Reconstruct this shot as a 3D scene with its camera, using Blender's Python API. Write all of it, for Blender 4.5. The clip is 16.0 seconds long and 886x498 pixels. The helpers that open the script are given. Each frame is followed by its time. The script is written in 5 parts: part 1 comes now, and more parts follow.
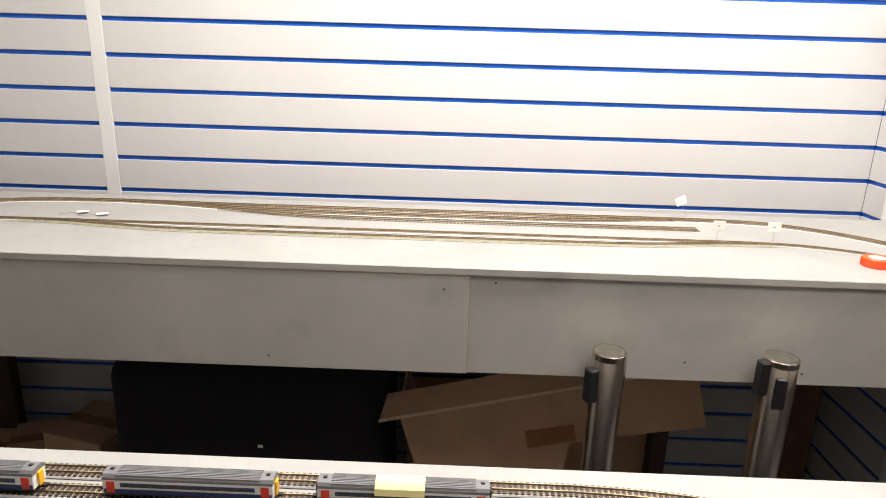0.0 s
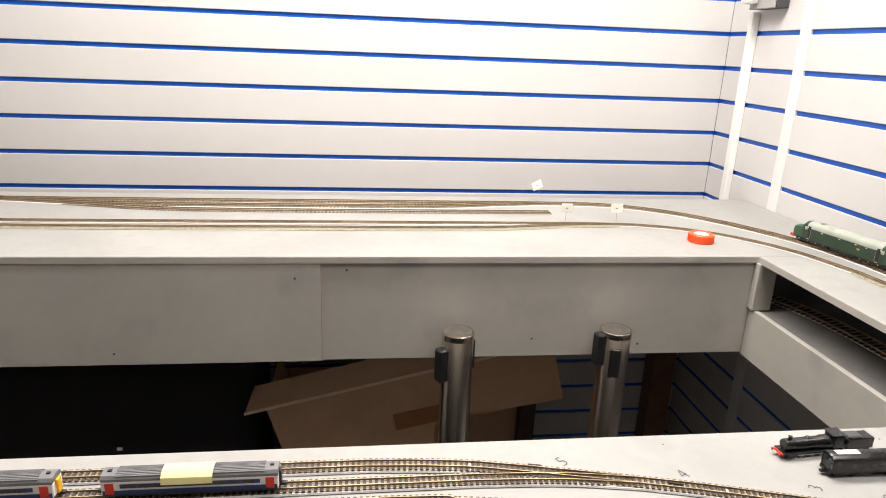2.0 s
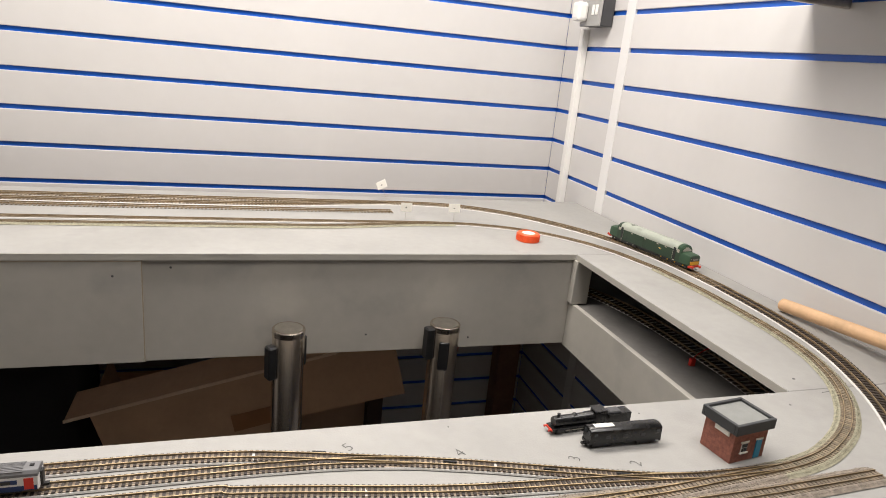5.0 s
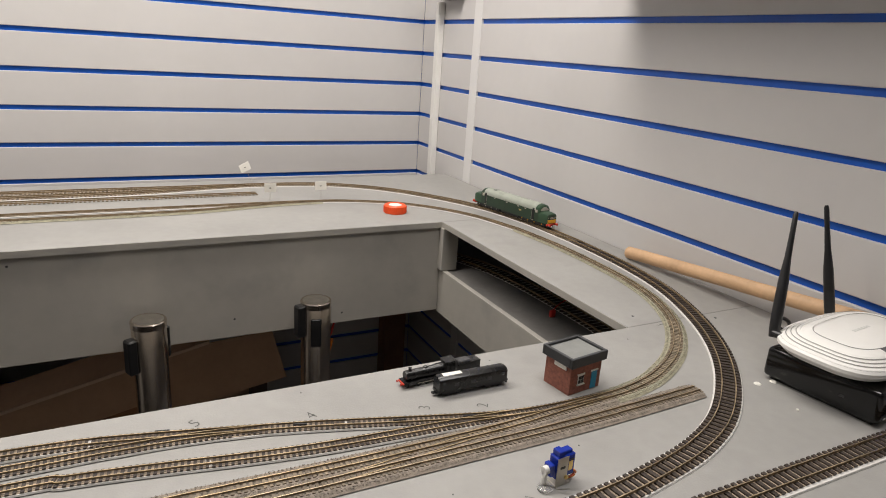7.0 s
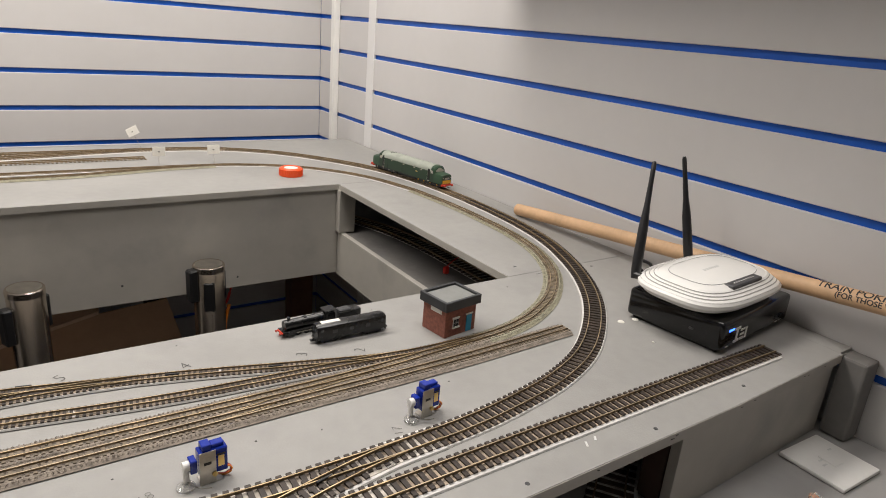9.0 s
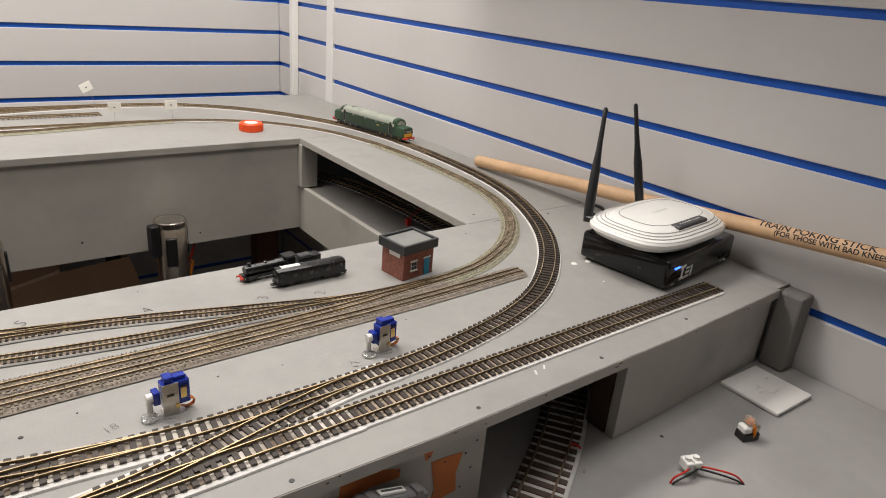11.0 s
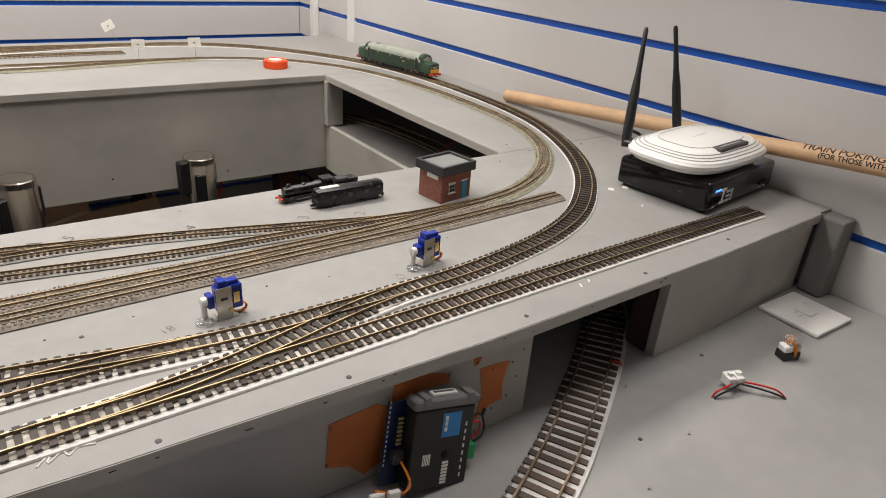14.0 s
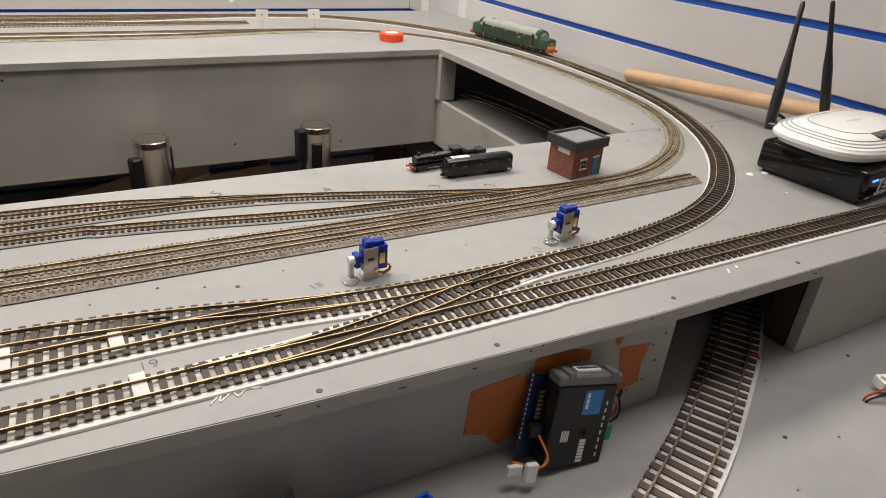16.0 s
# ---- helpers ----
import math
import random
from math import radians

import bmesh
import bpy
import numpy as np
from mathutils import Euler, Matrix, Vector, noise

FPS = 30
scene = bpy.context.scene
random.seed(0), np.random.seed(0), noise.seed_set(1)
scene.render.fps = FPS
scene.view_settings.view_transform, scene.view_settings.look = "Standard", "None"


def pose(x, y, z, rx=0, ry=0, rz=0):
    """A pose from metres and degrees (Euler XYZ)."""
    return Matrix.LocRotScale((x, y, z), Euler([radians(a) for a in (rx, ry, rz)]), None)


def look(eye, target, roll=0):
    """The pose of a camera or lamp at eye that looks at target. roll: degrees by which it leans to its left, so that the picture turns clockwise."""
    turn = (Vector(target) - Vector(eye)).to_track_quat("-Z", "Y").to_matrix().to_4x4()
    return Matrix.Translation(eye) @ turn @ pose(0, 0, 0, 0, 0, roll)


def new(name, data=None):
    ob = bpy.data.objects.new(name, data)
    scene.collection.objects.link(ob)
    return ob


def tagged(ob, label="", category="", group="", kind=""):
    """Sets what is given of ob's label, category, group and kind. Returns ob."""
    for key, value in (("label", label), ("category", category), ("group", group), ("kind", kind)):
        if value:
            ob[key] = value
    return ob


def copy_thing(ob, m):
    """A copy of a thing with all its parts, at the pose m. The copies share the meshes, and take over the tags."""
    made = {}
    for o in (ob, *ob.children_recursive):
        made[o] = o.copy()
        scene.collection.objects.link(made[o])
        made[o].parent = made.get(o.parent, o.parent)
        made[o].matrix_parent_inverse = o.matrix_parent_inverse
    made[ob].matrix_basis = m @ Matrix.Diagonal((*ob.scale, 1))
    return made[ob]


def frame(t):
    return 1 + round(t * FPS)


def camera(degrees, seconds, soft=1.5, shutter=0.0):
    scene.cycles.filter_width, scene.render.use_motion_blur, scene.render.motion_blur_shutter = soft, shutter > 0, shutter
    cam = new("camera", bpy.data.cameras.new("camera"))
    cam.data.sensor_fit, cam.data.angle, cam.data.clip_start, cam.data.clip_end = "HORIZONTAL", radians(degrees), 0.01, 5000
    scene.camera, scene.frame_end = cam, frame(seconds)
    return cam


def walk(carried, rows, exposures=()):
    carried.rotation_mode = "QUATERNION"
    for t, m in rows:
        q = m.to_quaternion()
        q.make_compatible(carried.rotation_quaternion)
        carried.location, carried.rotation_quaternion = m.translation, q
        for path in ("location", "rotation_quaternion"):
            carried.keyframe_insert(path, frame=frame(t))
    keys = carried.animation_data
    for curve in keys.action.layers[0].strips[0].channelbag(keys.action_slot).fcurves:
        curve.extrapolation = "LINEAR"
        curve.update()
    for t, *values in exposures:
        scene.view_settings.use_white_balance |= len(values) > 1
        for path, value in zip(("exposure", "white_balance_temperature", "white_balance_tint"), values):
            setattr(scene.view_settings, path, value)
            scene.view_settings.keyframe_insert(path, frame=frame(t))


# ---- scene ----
cam = camera(68.6, 16.0, soft=1.0)
PATH = [
    (0, (0.016, 0.064, 1.426), (-0.017, 1.98, 0.854), 1.7),
    (0.5, (0.056, 0.054, 1.43), (0.088, 1.966, 0.844), 1.3),
    (1, (0.081, 0.051, 1.43), (0.179, 1.959, 0.837), 1.2),
    (1.5, (0.106, 0.044, 1.43), (0.282, 1.946, 0.836), 1.6),
    (2, (0.13, 0.038, 1.433), (0.377, 1.931, 0.836), 2.3),
    (2.5, (0.149, 0.032, 1.434), (0.472, 1.916, 0.846), 2.8),
    (3, (0.164, 0.025, 1.434), (0.543, 1.901, 0.852), 3.2),
    (3.5, (0.177, 0.019, 1.435), (0.611, 1.883, 0.853), 3.3),
    (4, (0.19, 0.011, 1.44), (0.683, 1.861, 0.864), 3.8),
    (4.2, (0.196, 0.008, 1.44), (0.712, 1.853, 0.865), 4.5),
    (6.5, (0.257, -0.039, 1.432), (1.074, 1.692, 0.852), 4.0),
    (7, (0.272, -0.05, 1.425), (1.172, 1.635, 0.832), 3.9),
    (7.5, (0.285, -0.068, 1.424), (1.255, 1.574, 0.821), 4.4),
    (8, (0.296, -0.082, 1.418), (1.324, 1.52, 0.805), 4.7),
    (8.5, (0.304, -0.094, 1.415), (1.373, 1.474, 0.783), 4.6),
    (9, (0.306, -0.104, 1.408), (1.406, 1.433, 0.755), 4.9),
    (9.5, (0.308, -0.121, 1.401), (1.431, 1.393, 0.731), 4.5),
    (11.8, (0.3, -0.141, 1.389), (1.472, 1.28, 0.609), 5.1),
    (12, (0.299, -0.142, 1.383), (1.469, 1.279, 0.602), 4.7),
    (12.5, (0.294, -0.142, 1.372), (1.459, 1.268, 0.562), 4.7),
    (13, (0.287, -0.138, 1.362), (1.439, 1.265, 0.523), 4.7),
    (13.5, (0.281, -0.136, 1.357), (1.411, 1.273, 0.497), 4.7),
    (14, (0.272, -0.133, 1.35), (1.373, 1.289, 0.475), 4.5),
    (14.5, (0.263, -0.123, 1.346), (1.316, 1.323, 0.452), 4.3),
    (15, (0.254, -0.118, 1.341), (1.265, 1.348, 0.43), 4.1),
    (15.5, (0.244, -0.106, 1.334), (1.202, 1.39, 0.415), 4.3),
    (16, (0.225, -0.099, 1.33), (1.113, 1.429, 0.393), 4.5),
]
EXPOSURES = [(0.0, 0.68), (1.5, 0.62), (4.0, 0.38), (6.5, -0.18), (7.0, -0.28), (9.5, -0.2), (12.0, -0.12), (16.0, -0.06)]
walk(cam, [(t, look(eye, target, roll)) for t, eye, target, roll in PATH], EXPOSURES)

# ---- light: ceiling panels of the shop and a dim grey room ----
world = bpy.data.worlds.new("room_air")
world.use_nodes = True
world.node_tree.nodes["Background"].inputs[0].default_value = (0.9, 0.92, 1.0, 1)
world.node_tree.nodes["Background"].inputs[1].default_value = 0.05
scene.world = world


def ceiling_lamp(x, y, sx, sy, watts, colour):
    lamp = bpy.data.lights.new("ceiling_panel_light", "AREA")
    lamp.shape, lamp.size, lamp.size_y, lamp.energy, lamp.color = "RECTANGLE", sx, sy, watts, colour
    ob = new("ceiling_panel_light", lamp)
    ob.matrix_world = pose(x, y, 2.56)
    return ob


WARM = (1.0, 0.935, 0.868)
ceiling_lamp(0.8, 0.27, 0.75, 0.5, 12.0, (1.0, 0.952, 0.912))
ceiling_lamp(0.14, 1.2, 1.7, 0.5, 44, WARM)
ceiling_lamp(0.4, -1.25, 1.15, 0.5, 0.8, WARM)

# ---- materials ----


def mat(name, colour, rough=0.6, metal=0.0, var=0.12, scale=25.0, bump=0.0, bscale=300.0, dirt=None, spec=None, island=0.0, pieces=0.0):
    m = bpy.data.materials.new(name)
    m.use_nodes = True
    nt = m.node_tree
    n, l = nt.nodes, nt.links
    b = n["Principled BSDF"]
    b.inputs["Roughness"].default_value, b.inputs["Metallic"].default_value = rough, metal
    if spec is not None:
        b.inputs["Specular IOR Level"].default_value = spec
    co = n.new("ShaderNodeTexCoord")
    big, fine = n.new("ShaderNodeTexNoise"), n.new("ShaderNodeTexNoise")
    big.inputs["Scale"].default_value, big.inputs["Detail"].default_value = scale, 6
    fine.inputs["Scale"].default_value, fine.inputs["Detail"].default_value = scale * 9, 3
    for t in (big, fine):
        l.new(co.outputs["Object"], t.inputs["Vector"])
    mix = n.new("ShaderNodeMath")
    mix.operation = "MULTIPLY_ADD"
    mix.inputs[1].default_value = 0.35
    l.new(fine.outputs["Fac"], mix.inputs[0])
    l.new(big.outputs["Fac"], mix.inputs[2])
    ramp = n.new("ShaderNodeMapRange")
    ramp.inputs["From Min"].default_value, ramp.inputs["From Max"].default_value = 0.45, 0.9
    ramp.inputs["To Min"].default_value, ramp.inputs["To Max"].default_value = 1 - var, 1 + var
    l.new(mix.outputs[0], ramp.inputs["Value"])
    level = ramp.outputs[0]
    for amount, node, socket in ((island, "ShaderNodeNewGeometry", "Random Per Island"), (pieces, "ShaderNodeObjectInfo", "Random")):
        if amount:
            g, r, k = n.new(node), n.new("ShaderNodeMapRange"), n.new("ShaderNodeMath")
            r.inputs["To Min"].default_value, r.inputs["To Max"].default_value = 1 - amount, 1 + amount
            l.new(g.outputs[socket], r.inputs["Value"])
            k.operation = "MULTIPLY"
            l.new(level, k.inputs[0])
            l.new(r.outputs[0], k.inputs[1])
            level = k.outputs[0]
    scaled = n.new("ShaderNodeVectorMath")
    scaled.operation = "SCALE"
    scaled.inputs[0].default_value = colour
    l.new(level, scaled.inputs["Scale"])
    out = scaled.outputs[0]
    if dirt:
        spots, cut, blend = n.new("ShaderNodeTexNoise"), n.new("ShaderNodeMapRange"), n.new("ShaderNodeMix")
        spots.inputs["Scale"].default_value, spots.inputs["Detail"].default_value = dirt[1], 8
        l.new(co.outputs["Object"], spots.inputs["Vector"])
        start = dirt[3] if len(dirt) > 3 else 0.56
        cut.inputs["From Min"].default_value, cut.inputs["From Max"].default_value = start, start + 0.18
        cut.inputs["To Max"].default_value = dirt[2]
        l.new(spots.outputs["Fac"], cut.inputs["Value"])
        blend.data_type = "RGBA"
        l.new(cut.outputs[0], blend.inputs["Factor"])
        l.new(out, blend.inputs["A"])
        blend.inputs["B"].default_value = (*dirt[0], 1)
        out = blend.outputs["Result"]
    l.new(out, b.inputs["Base Color"])
    rr = n.new("ShaderNodeMapRange")
    rr.inputs["To Min"].default_value, rr.inputs["To Max"].default_value = max(0.02, rough - 0.1), min(1, rough + 0.1)
    l.new(big.outputs["Fac"], rr.inputs["Value"])
    l.new(rr.outputs[0], b.inputs["Roughness"])
    if bump:
        tex, bp = n.new("ShaderNodeTexNoise"), n.new("ShaderNodeBump")
        tex.inputs["Scale"].default_value, tex.inputs["Detail"].default_value = bscale, 4
        bp.inputs["Strength"].default_value, bp.inputs["Distance"].default_value = bump, 0.001
        l.new(co.outputs["Object"], tex.inputs["Vector"])
        l.new(tex.outputs["Fac"], bp.inputs["Height"])
        l.new(bp.outputs[0], b.inputs["Normal"])
    return m


def glow(name, colour, strength):
    m = bpy.data.materials.new(name)
    m.use_nodes = True
    b = m.node_tree.nodes["Principled BSDF"]
    b.inputs["Base Color"].default_value = (*colour, 1)
    b.inputs["Emission Color"].default_value = (*colour, 1)
    b.inputs["Emission Strength"].default_value = strength
    return m


def glass(name, colour, rough=0.05):
    m = bpy.data.materials.new(name)
    m.use_nodes = True
    b = m.node_tree.nodes["Principled BSDF"]
    b.inputs["Base Color"].default_value = (*colour, 1)
    b.inputs["Roughness"].default_value, b.inputs["IOR"].default_value = rough, 1.45
    b.inputs["Transmission Weight"].default_value = 0.85
    return m


BOARD = mat("grey_board_paint", (0.318, 0.312, 0.298), 0.55, var=0.09, scale=7, bump=0.2, bscale=420, dirt=((0.22, 0.213, 0.205), 14, 0.35))
FASCIA = mat("grey_fascia_paint", (0.43, 0.41, 0.37), 0.55, var=0.08, scale=5, bump=0.15, bscale=350, dirt=((0.2, 0.195, 0.19), 7, 0.4))
SHELF = mat("grey_shelf_paint", (0.34, 0.333, 0.325), 0.5, var=0.1, scale=5, bump=0.12, bscale=400, dirt=((0.28, 0.277, 0.273), 8, 0.5))
# dark tone carries the shade of ledge and tunnel cheek; end block shares it
LEDGE = mat("shade_darkened_grey", (0.17, 0.163, 0.155), 0.75, var=0.15, scale=12, bump=0.2, bscale=300, dirt=((0.26, 0.25, 0.235), 20, 0.4))
RAW = mat("bare_board_edge", (0.36, 0.30, 0.22), 0.7, var=0.2, scale=60)
SLAT = mat("white_slat_laminate", (0.62, 0.605, 0.595), 0.42, var=0.025, scale=4, bump=0.05, bscale=500)
BLUE = mat("blue_groove_insert", (0.008, 0.11, 0.56), 0.4, var=0.1, scale=15)
WHITE = mat("white_plastic", (0.84, 0.83, 0.80), 0.35, var=0.03, scale=20, bump=0.03)
PAPER = mat("white_paper", (0.8, 0.78, 0.72), 0.8, var=0.05, scale=40)
FOAM = mat("white_foam_underlay", (0.66, 0.645, 0.62), 0.85, var=0.1, scale=60, bump=0.3, bscale=700, dirt=((0.4, 0.38, 0.36), 40, 0.5))
PALEBED = mat("stained_foam_between_sleepers", (0.60, 0.56, 0.50), 0.9, var=0.3, scale=45, bump=0.3, bscale=700, dirt=((0.12, 0.085, 0.055), 26, 0.92, 0.43))
WORN = mat("dirty_foam_between_sleepers", (0.38, 0.31, 0.235), 0.9, var=0.3, scale=70, bump=0.3, bscale=700, dirt=((0.11, 0.08, 0.055), 22, 0.75, 0.45))
BALLAST = mat("grey_ballast", (0.235, 0.20, 0.165), 0.9, var=0.35, scale=160, bump=0.8, bscale=900, island=0.55)
BALLAST_OLD = mat("green_grey_ballast", (0.29, 0.275, 0.20), 0.9, var=0.3, scale=160, bump=0.8, bscale=900, island=0.4)
SLEEPER = mat("dark_sleeper_plastic", (0.042, 0.031, 0.025), 0.55, var=0.25, scale=80, pieces=0.25, island=0.25)
SLEEPER_BROWN = mat("brown_sleeper_plastic", (0.085, 0.058, 0.044), 0.55, var=0.25, scale=80, pieces=0.2)
SLEEPER_OLD = mat("weathered_sleeper", (0.19, 0.15, 0.105), 0.6, var=0.3, scale=90, pieces=0.2, island=0.3)
RAIL = mat("nickel_silver_rail", (0.64, 0.49, 0.29), 0.36, metal=1.0, var=0.4, scale=30)
RAIL_BROWN = mat("browned_rail", (0.30, 0.225, 0.165), 0.45, metal=0.8, var=0.3, scale=25)
RAIL_WEB = mat("tarnished_rail_web", (0.24, 0.175, 0.10), 0.6, metal=0.3, var=0.4, scale=60)
RAIL_DULL = mat("tarnished_rail", (0.62, 0.50, 0.34), 0.40, metal=1.0, var=0.3, scale=25)
LOCO_BLACK = mat("loco_black_paint", (0.008, 0.008, 0.0085), 0.28, var=0.25, scale=60)
BLACK = mat("black_plastic", (0.014, 0.014, 0.015), 0.4, var=0.2, scale=30)
GLOSS = mat("gloss_black_plastic", (0.005, 0.005, 0.0055), 0.12, var=0.2, scale=10)
FABRIC = mat("black_fabric", (0.009, 0.0075, 0.0085), 0.9, var=0.3, scale=12, bump=0.3)
STRIPWHITE = mat("white_joint_strip", (0.74, 0.73, 0.72), 0.42, var=0.02, scale=4)
CARD = mat("brown_cardboard", (0.50, 0.325, 0.205), 0.8, var=0.1, scale=9, bump=0.1, bscale=150)
TAPE = mat("brown_parcel_tape", (0.3, 0.14, 0.06), 0.35, var=0.1, scale=20)
# real wood, and the stand-in for shade on tunnel cheek and back
WOOD = mat("dark_brown_wood_and_shade", (0.06, 0.034, 0.025), 0.6, var=0.25, scale=10)
REDWOOD = mat("red_brown_wood", (0.24, 0.115, 0.07), 0.5, var=0.25, scale=10)
DOWEL = mat("pale_wood_dowel", (0.62, 0.40, 0.23), 0.55, var=0.14, scale=18, bump=0.1)
CHROME = mat("polished_steel", (0.70, 0.62, 0.54), 0.24, metal=1.0, var=0.05, scale=8)
STEEL = mat("bracket_steel", (0.5, 0.47, 0.42), 0.32, metal=1.0, var=0.15, scale=60)
ORANGE = mat("orange_cap_plastic", (0.85, 0.10, 0.02), 0.4, var=0.06, scale=30)
BAREORANGE = mat("bare_orange_hardboard", (0.52, 0.155, 0.04), 0.7, var=0.12, scale=30, bump=0.1)
LOCO_GREEN = mat("loco_green_paint", (0.022, 0.046, 0.026), 0.38, var=0.12, scale=40)
NOSE_GREEN = mat("loco_nose_green", (0.030, 0.068, 0.036), 0.4, var=0.12, scale=40)
LOCO_ROOF = mat("loco_roof_grey_green", (0.36, 0.385, 0.33), 0.5, var=0.12, scale=40, dirt=((0.13, 0.14, 0.12), 50, 0.4))
YELLOW = mat("warning_yellow", (0.80, 0.42, 0.015), 0.45, var=0.05)
RED = mat("buffer_red", (0.60, 0.045, 0.02), 0.45, var=0.1)
SMOKED = mat("smoked_window", (0.05, 0.055, 0.06), 0.12, var=0.1)
CREAMGLASS = mat("pale_window", (0.42, 0.39, 0.33), 0.2, var=0.2, scale=80)
COACH_ROOF = mat("coach_roof_grey", (0.15, 0.15, 0.155), 0.5, var=0.12, scale=60)
COACH_WHITE = mat("coach_white", (0.72, 0.71, 0.70), 0.35, var=0.03)
COACH_BLUE = mat("coach_navy", (0.012, 0.035, 0.13), 0.35, var=0.1)
COACH_RED = mat("coach_door_red", (0.62, 0.035, 0.02), 0.35, var=0.05)
NOTE = mat("pale_yellow_paper", (0.80, 0.73, 0.36), 0.8, var=0.03, scale=40)
BRICK = mat("model_brick_red", (0.27, 0.10, 0.07), 0.8, var=0.3, scale=250, bump=0.4, bscale=500)
ROOFGREY = mat("model_roof_dark", (0.04, 0.042, 0.045), 0.6, var=0.15, scale=60)
ROOFLIGHT = mat("model_roof_felt", (0.22, 0.225, 0.215), 0.7, var=0.12, scale=50)
TEAL = mat("teal_door_paint", (0.02, 0.25, 0.42), 0.5, var=0.06)
SERVO = mat("servo_blue_plastic", (0.008, 0.03, 0.32), 0.22, var=0.1)
PCB = mat("circuit_board_blue", (0.01, 0.025, 0.09), 0.35, var=0.2, scale=200)
CASE = mat("module_case_black", (0.012, 0.012, 0.013), 0.42, var=0.12, scale=60, bump=0.08, bscale=900)
PLATEGREY = mat("brushed_plate_grey", (0.36, 0.355, 0.345), 0.45, var=0.06, scale=60)
CAPGREY = mat("module_cap_grey", (0.17, 0.17, 0.172), 0.5, var=0.1, scale=60)
CASEGREY = mat("module_cover_grey", (0.055, 0.055, 0.058), 0.5, var=0.1, scale=60)
LABELBLUE = mat("label_blue", (0.02, 0.22, 0.55), 0.4, var=0.04)
GREEN = mat("terminal_green", (0.03, 0.34, 0.11), 0.4, var=0.06)
WIRE_RED = mat("red_wire", (0.6, 0.03, 0.02), 0.4, var=0.06)
WIRE_ORANGE = mat("orange_wire", (0.72, 0.22, 0.02), 0.4, var=0.06)
WIRE_BROWN = mat("brown_wire", (0.16, 0.055, 0.02), 0.4, var=0.06)
GOLD = mat("gold_pins", (0.75, 0.55, 0.22), 0.3, metal=1.0, var=0.1)
CLEAR = glass("clear_plastic", (0.92, 0.92, 0.9))
GROOVE = mat("shadow_groove_grey", (0.30, 0.295, 0.28), 0.6, var=0.05)
INK = mat("pencil_ink", (0.035, 0.035, 0.035), 0.8, var=0.2, scale=200)
PENCIL = mat("soft_pencil", (0.085, 0.083, 0.08), 0.7, var=0.5, scale=300)
SCRATCH = mat("white_scuff", (0.7, 0.7, 0.68), 0.8, var=0.1, scale=200)
BIN_BLUE = mat("blue_bin_plastic", (0.01, 0.10, 0.55), 0.35, var=0.05)
CUP_BLUE = mat("light_blue_cup_plastic", (0.015, 0.27, 0.62), 0.35, var=0.05)
LED = glow("blue_indicator", (0.03, 0.12, 1.0), 6.0)
CEILING_WHITE = mat("white_ceiling_tile", (0.72, 0.71, 0.69), 0.8, var=0.04, scale=3)
PLASTER = mat("plain_plaster", (0.32, 0.31, 0.30), 0.8, var=0.04, scale=3)
CARPET = mat("dark_carpet", (0.025, 0.022, 0.022), 0.95, var=0.3, scale=60, bump=0.4)

# ---- building helpers ----


def mesh_of(name, bm, material, smooth=False):
    me = bpy.data.meshes.new(name)
    bmesh.ops.recalc_face_normals(bm, faces=bm.faces)
    bm.to_mesh(me)
    bm.free()
    me.materials.append(material)
    if smooth:
        me.shade_smooth()
        me.set_sharp_from_angle(angle=radians(35))
    return me


def part(name, bm, material, parent, label="", smooth=False):
    ob = new(name, mesh_of(name, bm, material, smooth))
    ob.parent = parent
    if label:
        ob["label"] = label
    return ob


def share(name, me, parent, m):
    ob = new(name, me)
    ob.parent = parent
    ob.matrix_basis = m
    return ob


def thing(name, m, label, category, group="", kind=""):
    ob = new(name)
    ob.empty_display_size = 0.02
    ob.matrix_basis = m
    return tagged(ob, label, category, group, kind)


def box(bm, x0, x1, y0, y1, z0, z1, bevel=0.0, m=None, seg=1):
    v = [bm.verts.new((x, y, z)) for z in (z0, z1) for y in (y0, y1) for x in (x0, x1)]
    f = [bm.faces.new([v[i] for i in q]) for q in ((0, 2, 3, 1), (4, 5, 7, 6), (0, 1, 5, 4), (2, 6, 7, 3), (0, 4, 6, 2), (1, 3, 7, 5))]
    if bevel:
        edges = list({e for q in f for e in q.edges})
        r = bmesh.ops.bevel(bm, geom=edges, offset=bevel, segments=seg, affect="EDGES", profile=0.5)
        v = list({w for q in r["faces"] for w in q.verts} | {w for w in v if w.is_valid})
    if m is not None:
        bmesh.ops.transform(bm, matrix=m, verts=v)
    return bm


def bx(*a, **k):
    return box(bmesh.new(), *a, **k)


def lathe(bm, profile, seg=24, m=None):
    rings = []
    for r, z in profile:
        rings.append([bm.verts.new((r * math.cos(2 * math.pi * i / seg), r * math.sin(2 * math.pi * i / seg), z)) for i in range(seg)])
    for a, b in zip(rings, rings[1:]):
        for i in range(seg):
            bm.faces.new((a[i], a[(i + 1) % seg], b[(i + 1) % seg], b[i]))
    bm.faces.new(rings[0])
    bm.faces.new(rings[-1])
    if m is not None:
        bmesh.ops.transform(bm, matrix=m, verts=[v for r in rings for v in r])
    return bm


def loft(bm, sections):
    rings = [[bm.verts.new(p) for p in s] for s in sections]
    n = len(rings[0])
    for a, b in zip(rings, rings[1:]):
        for i in range(n):
            bm.faces.new((a[i], a[(i + 1) % n], b[(i + 1) % n], b[i]))
    bm.faces.new(rings[0])
    bm.faces.new(rings[-1])
    return bm


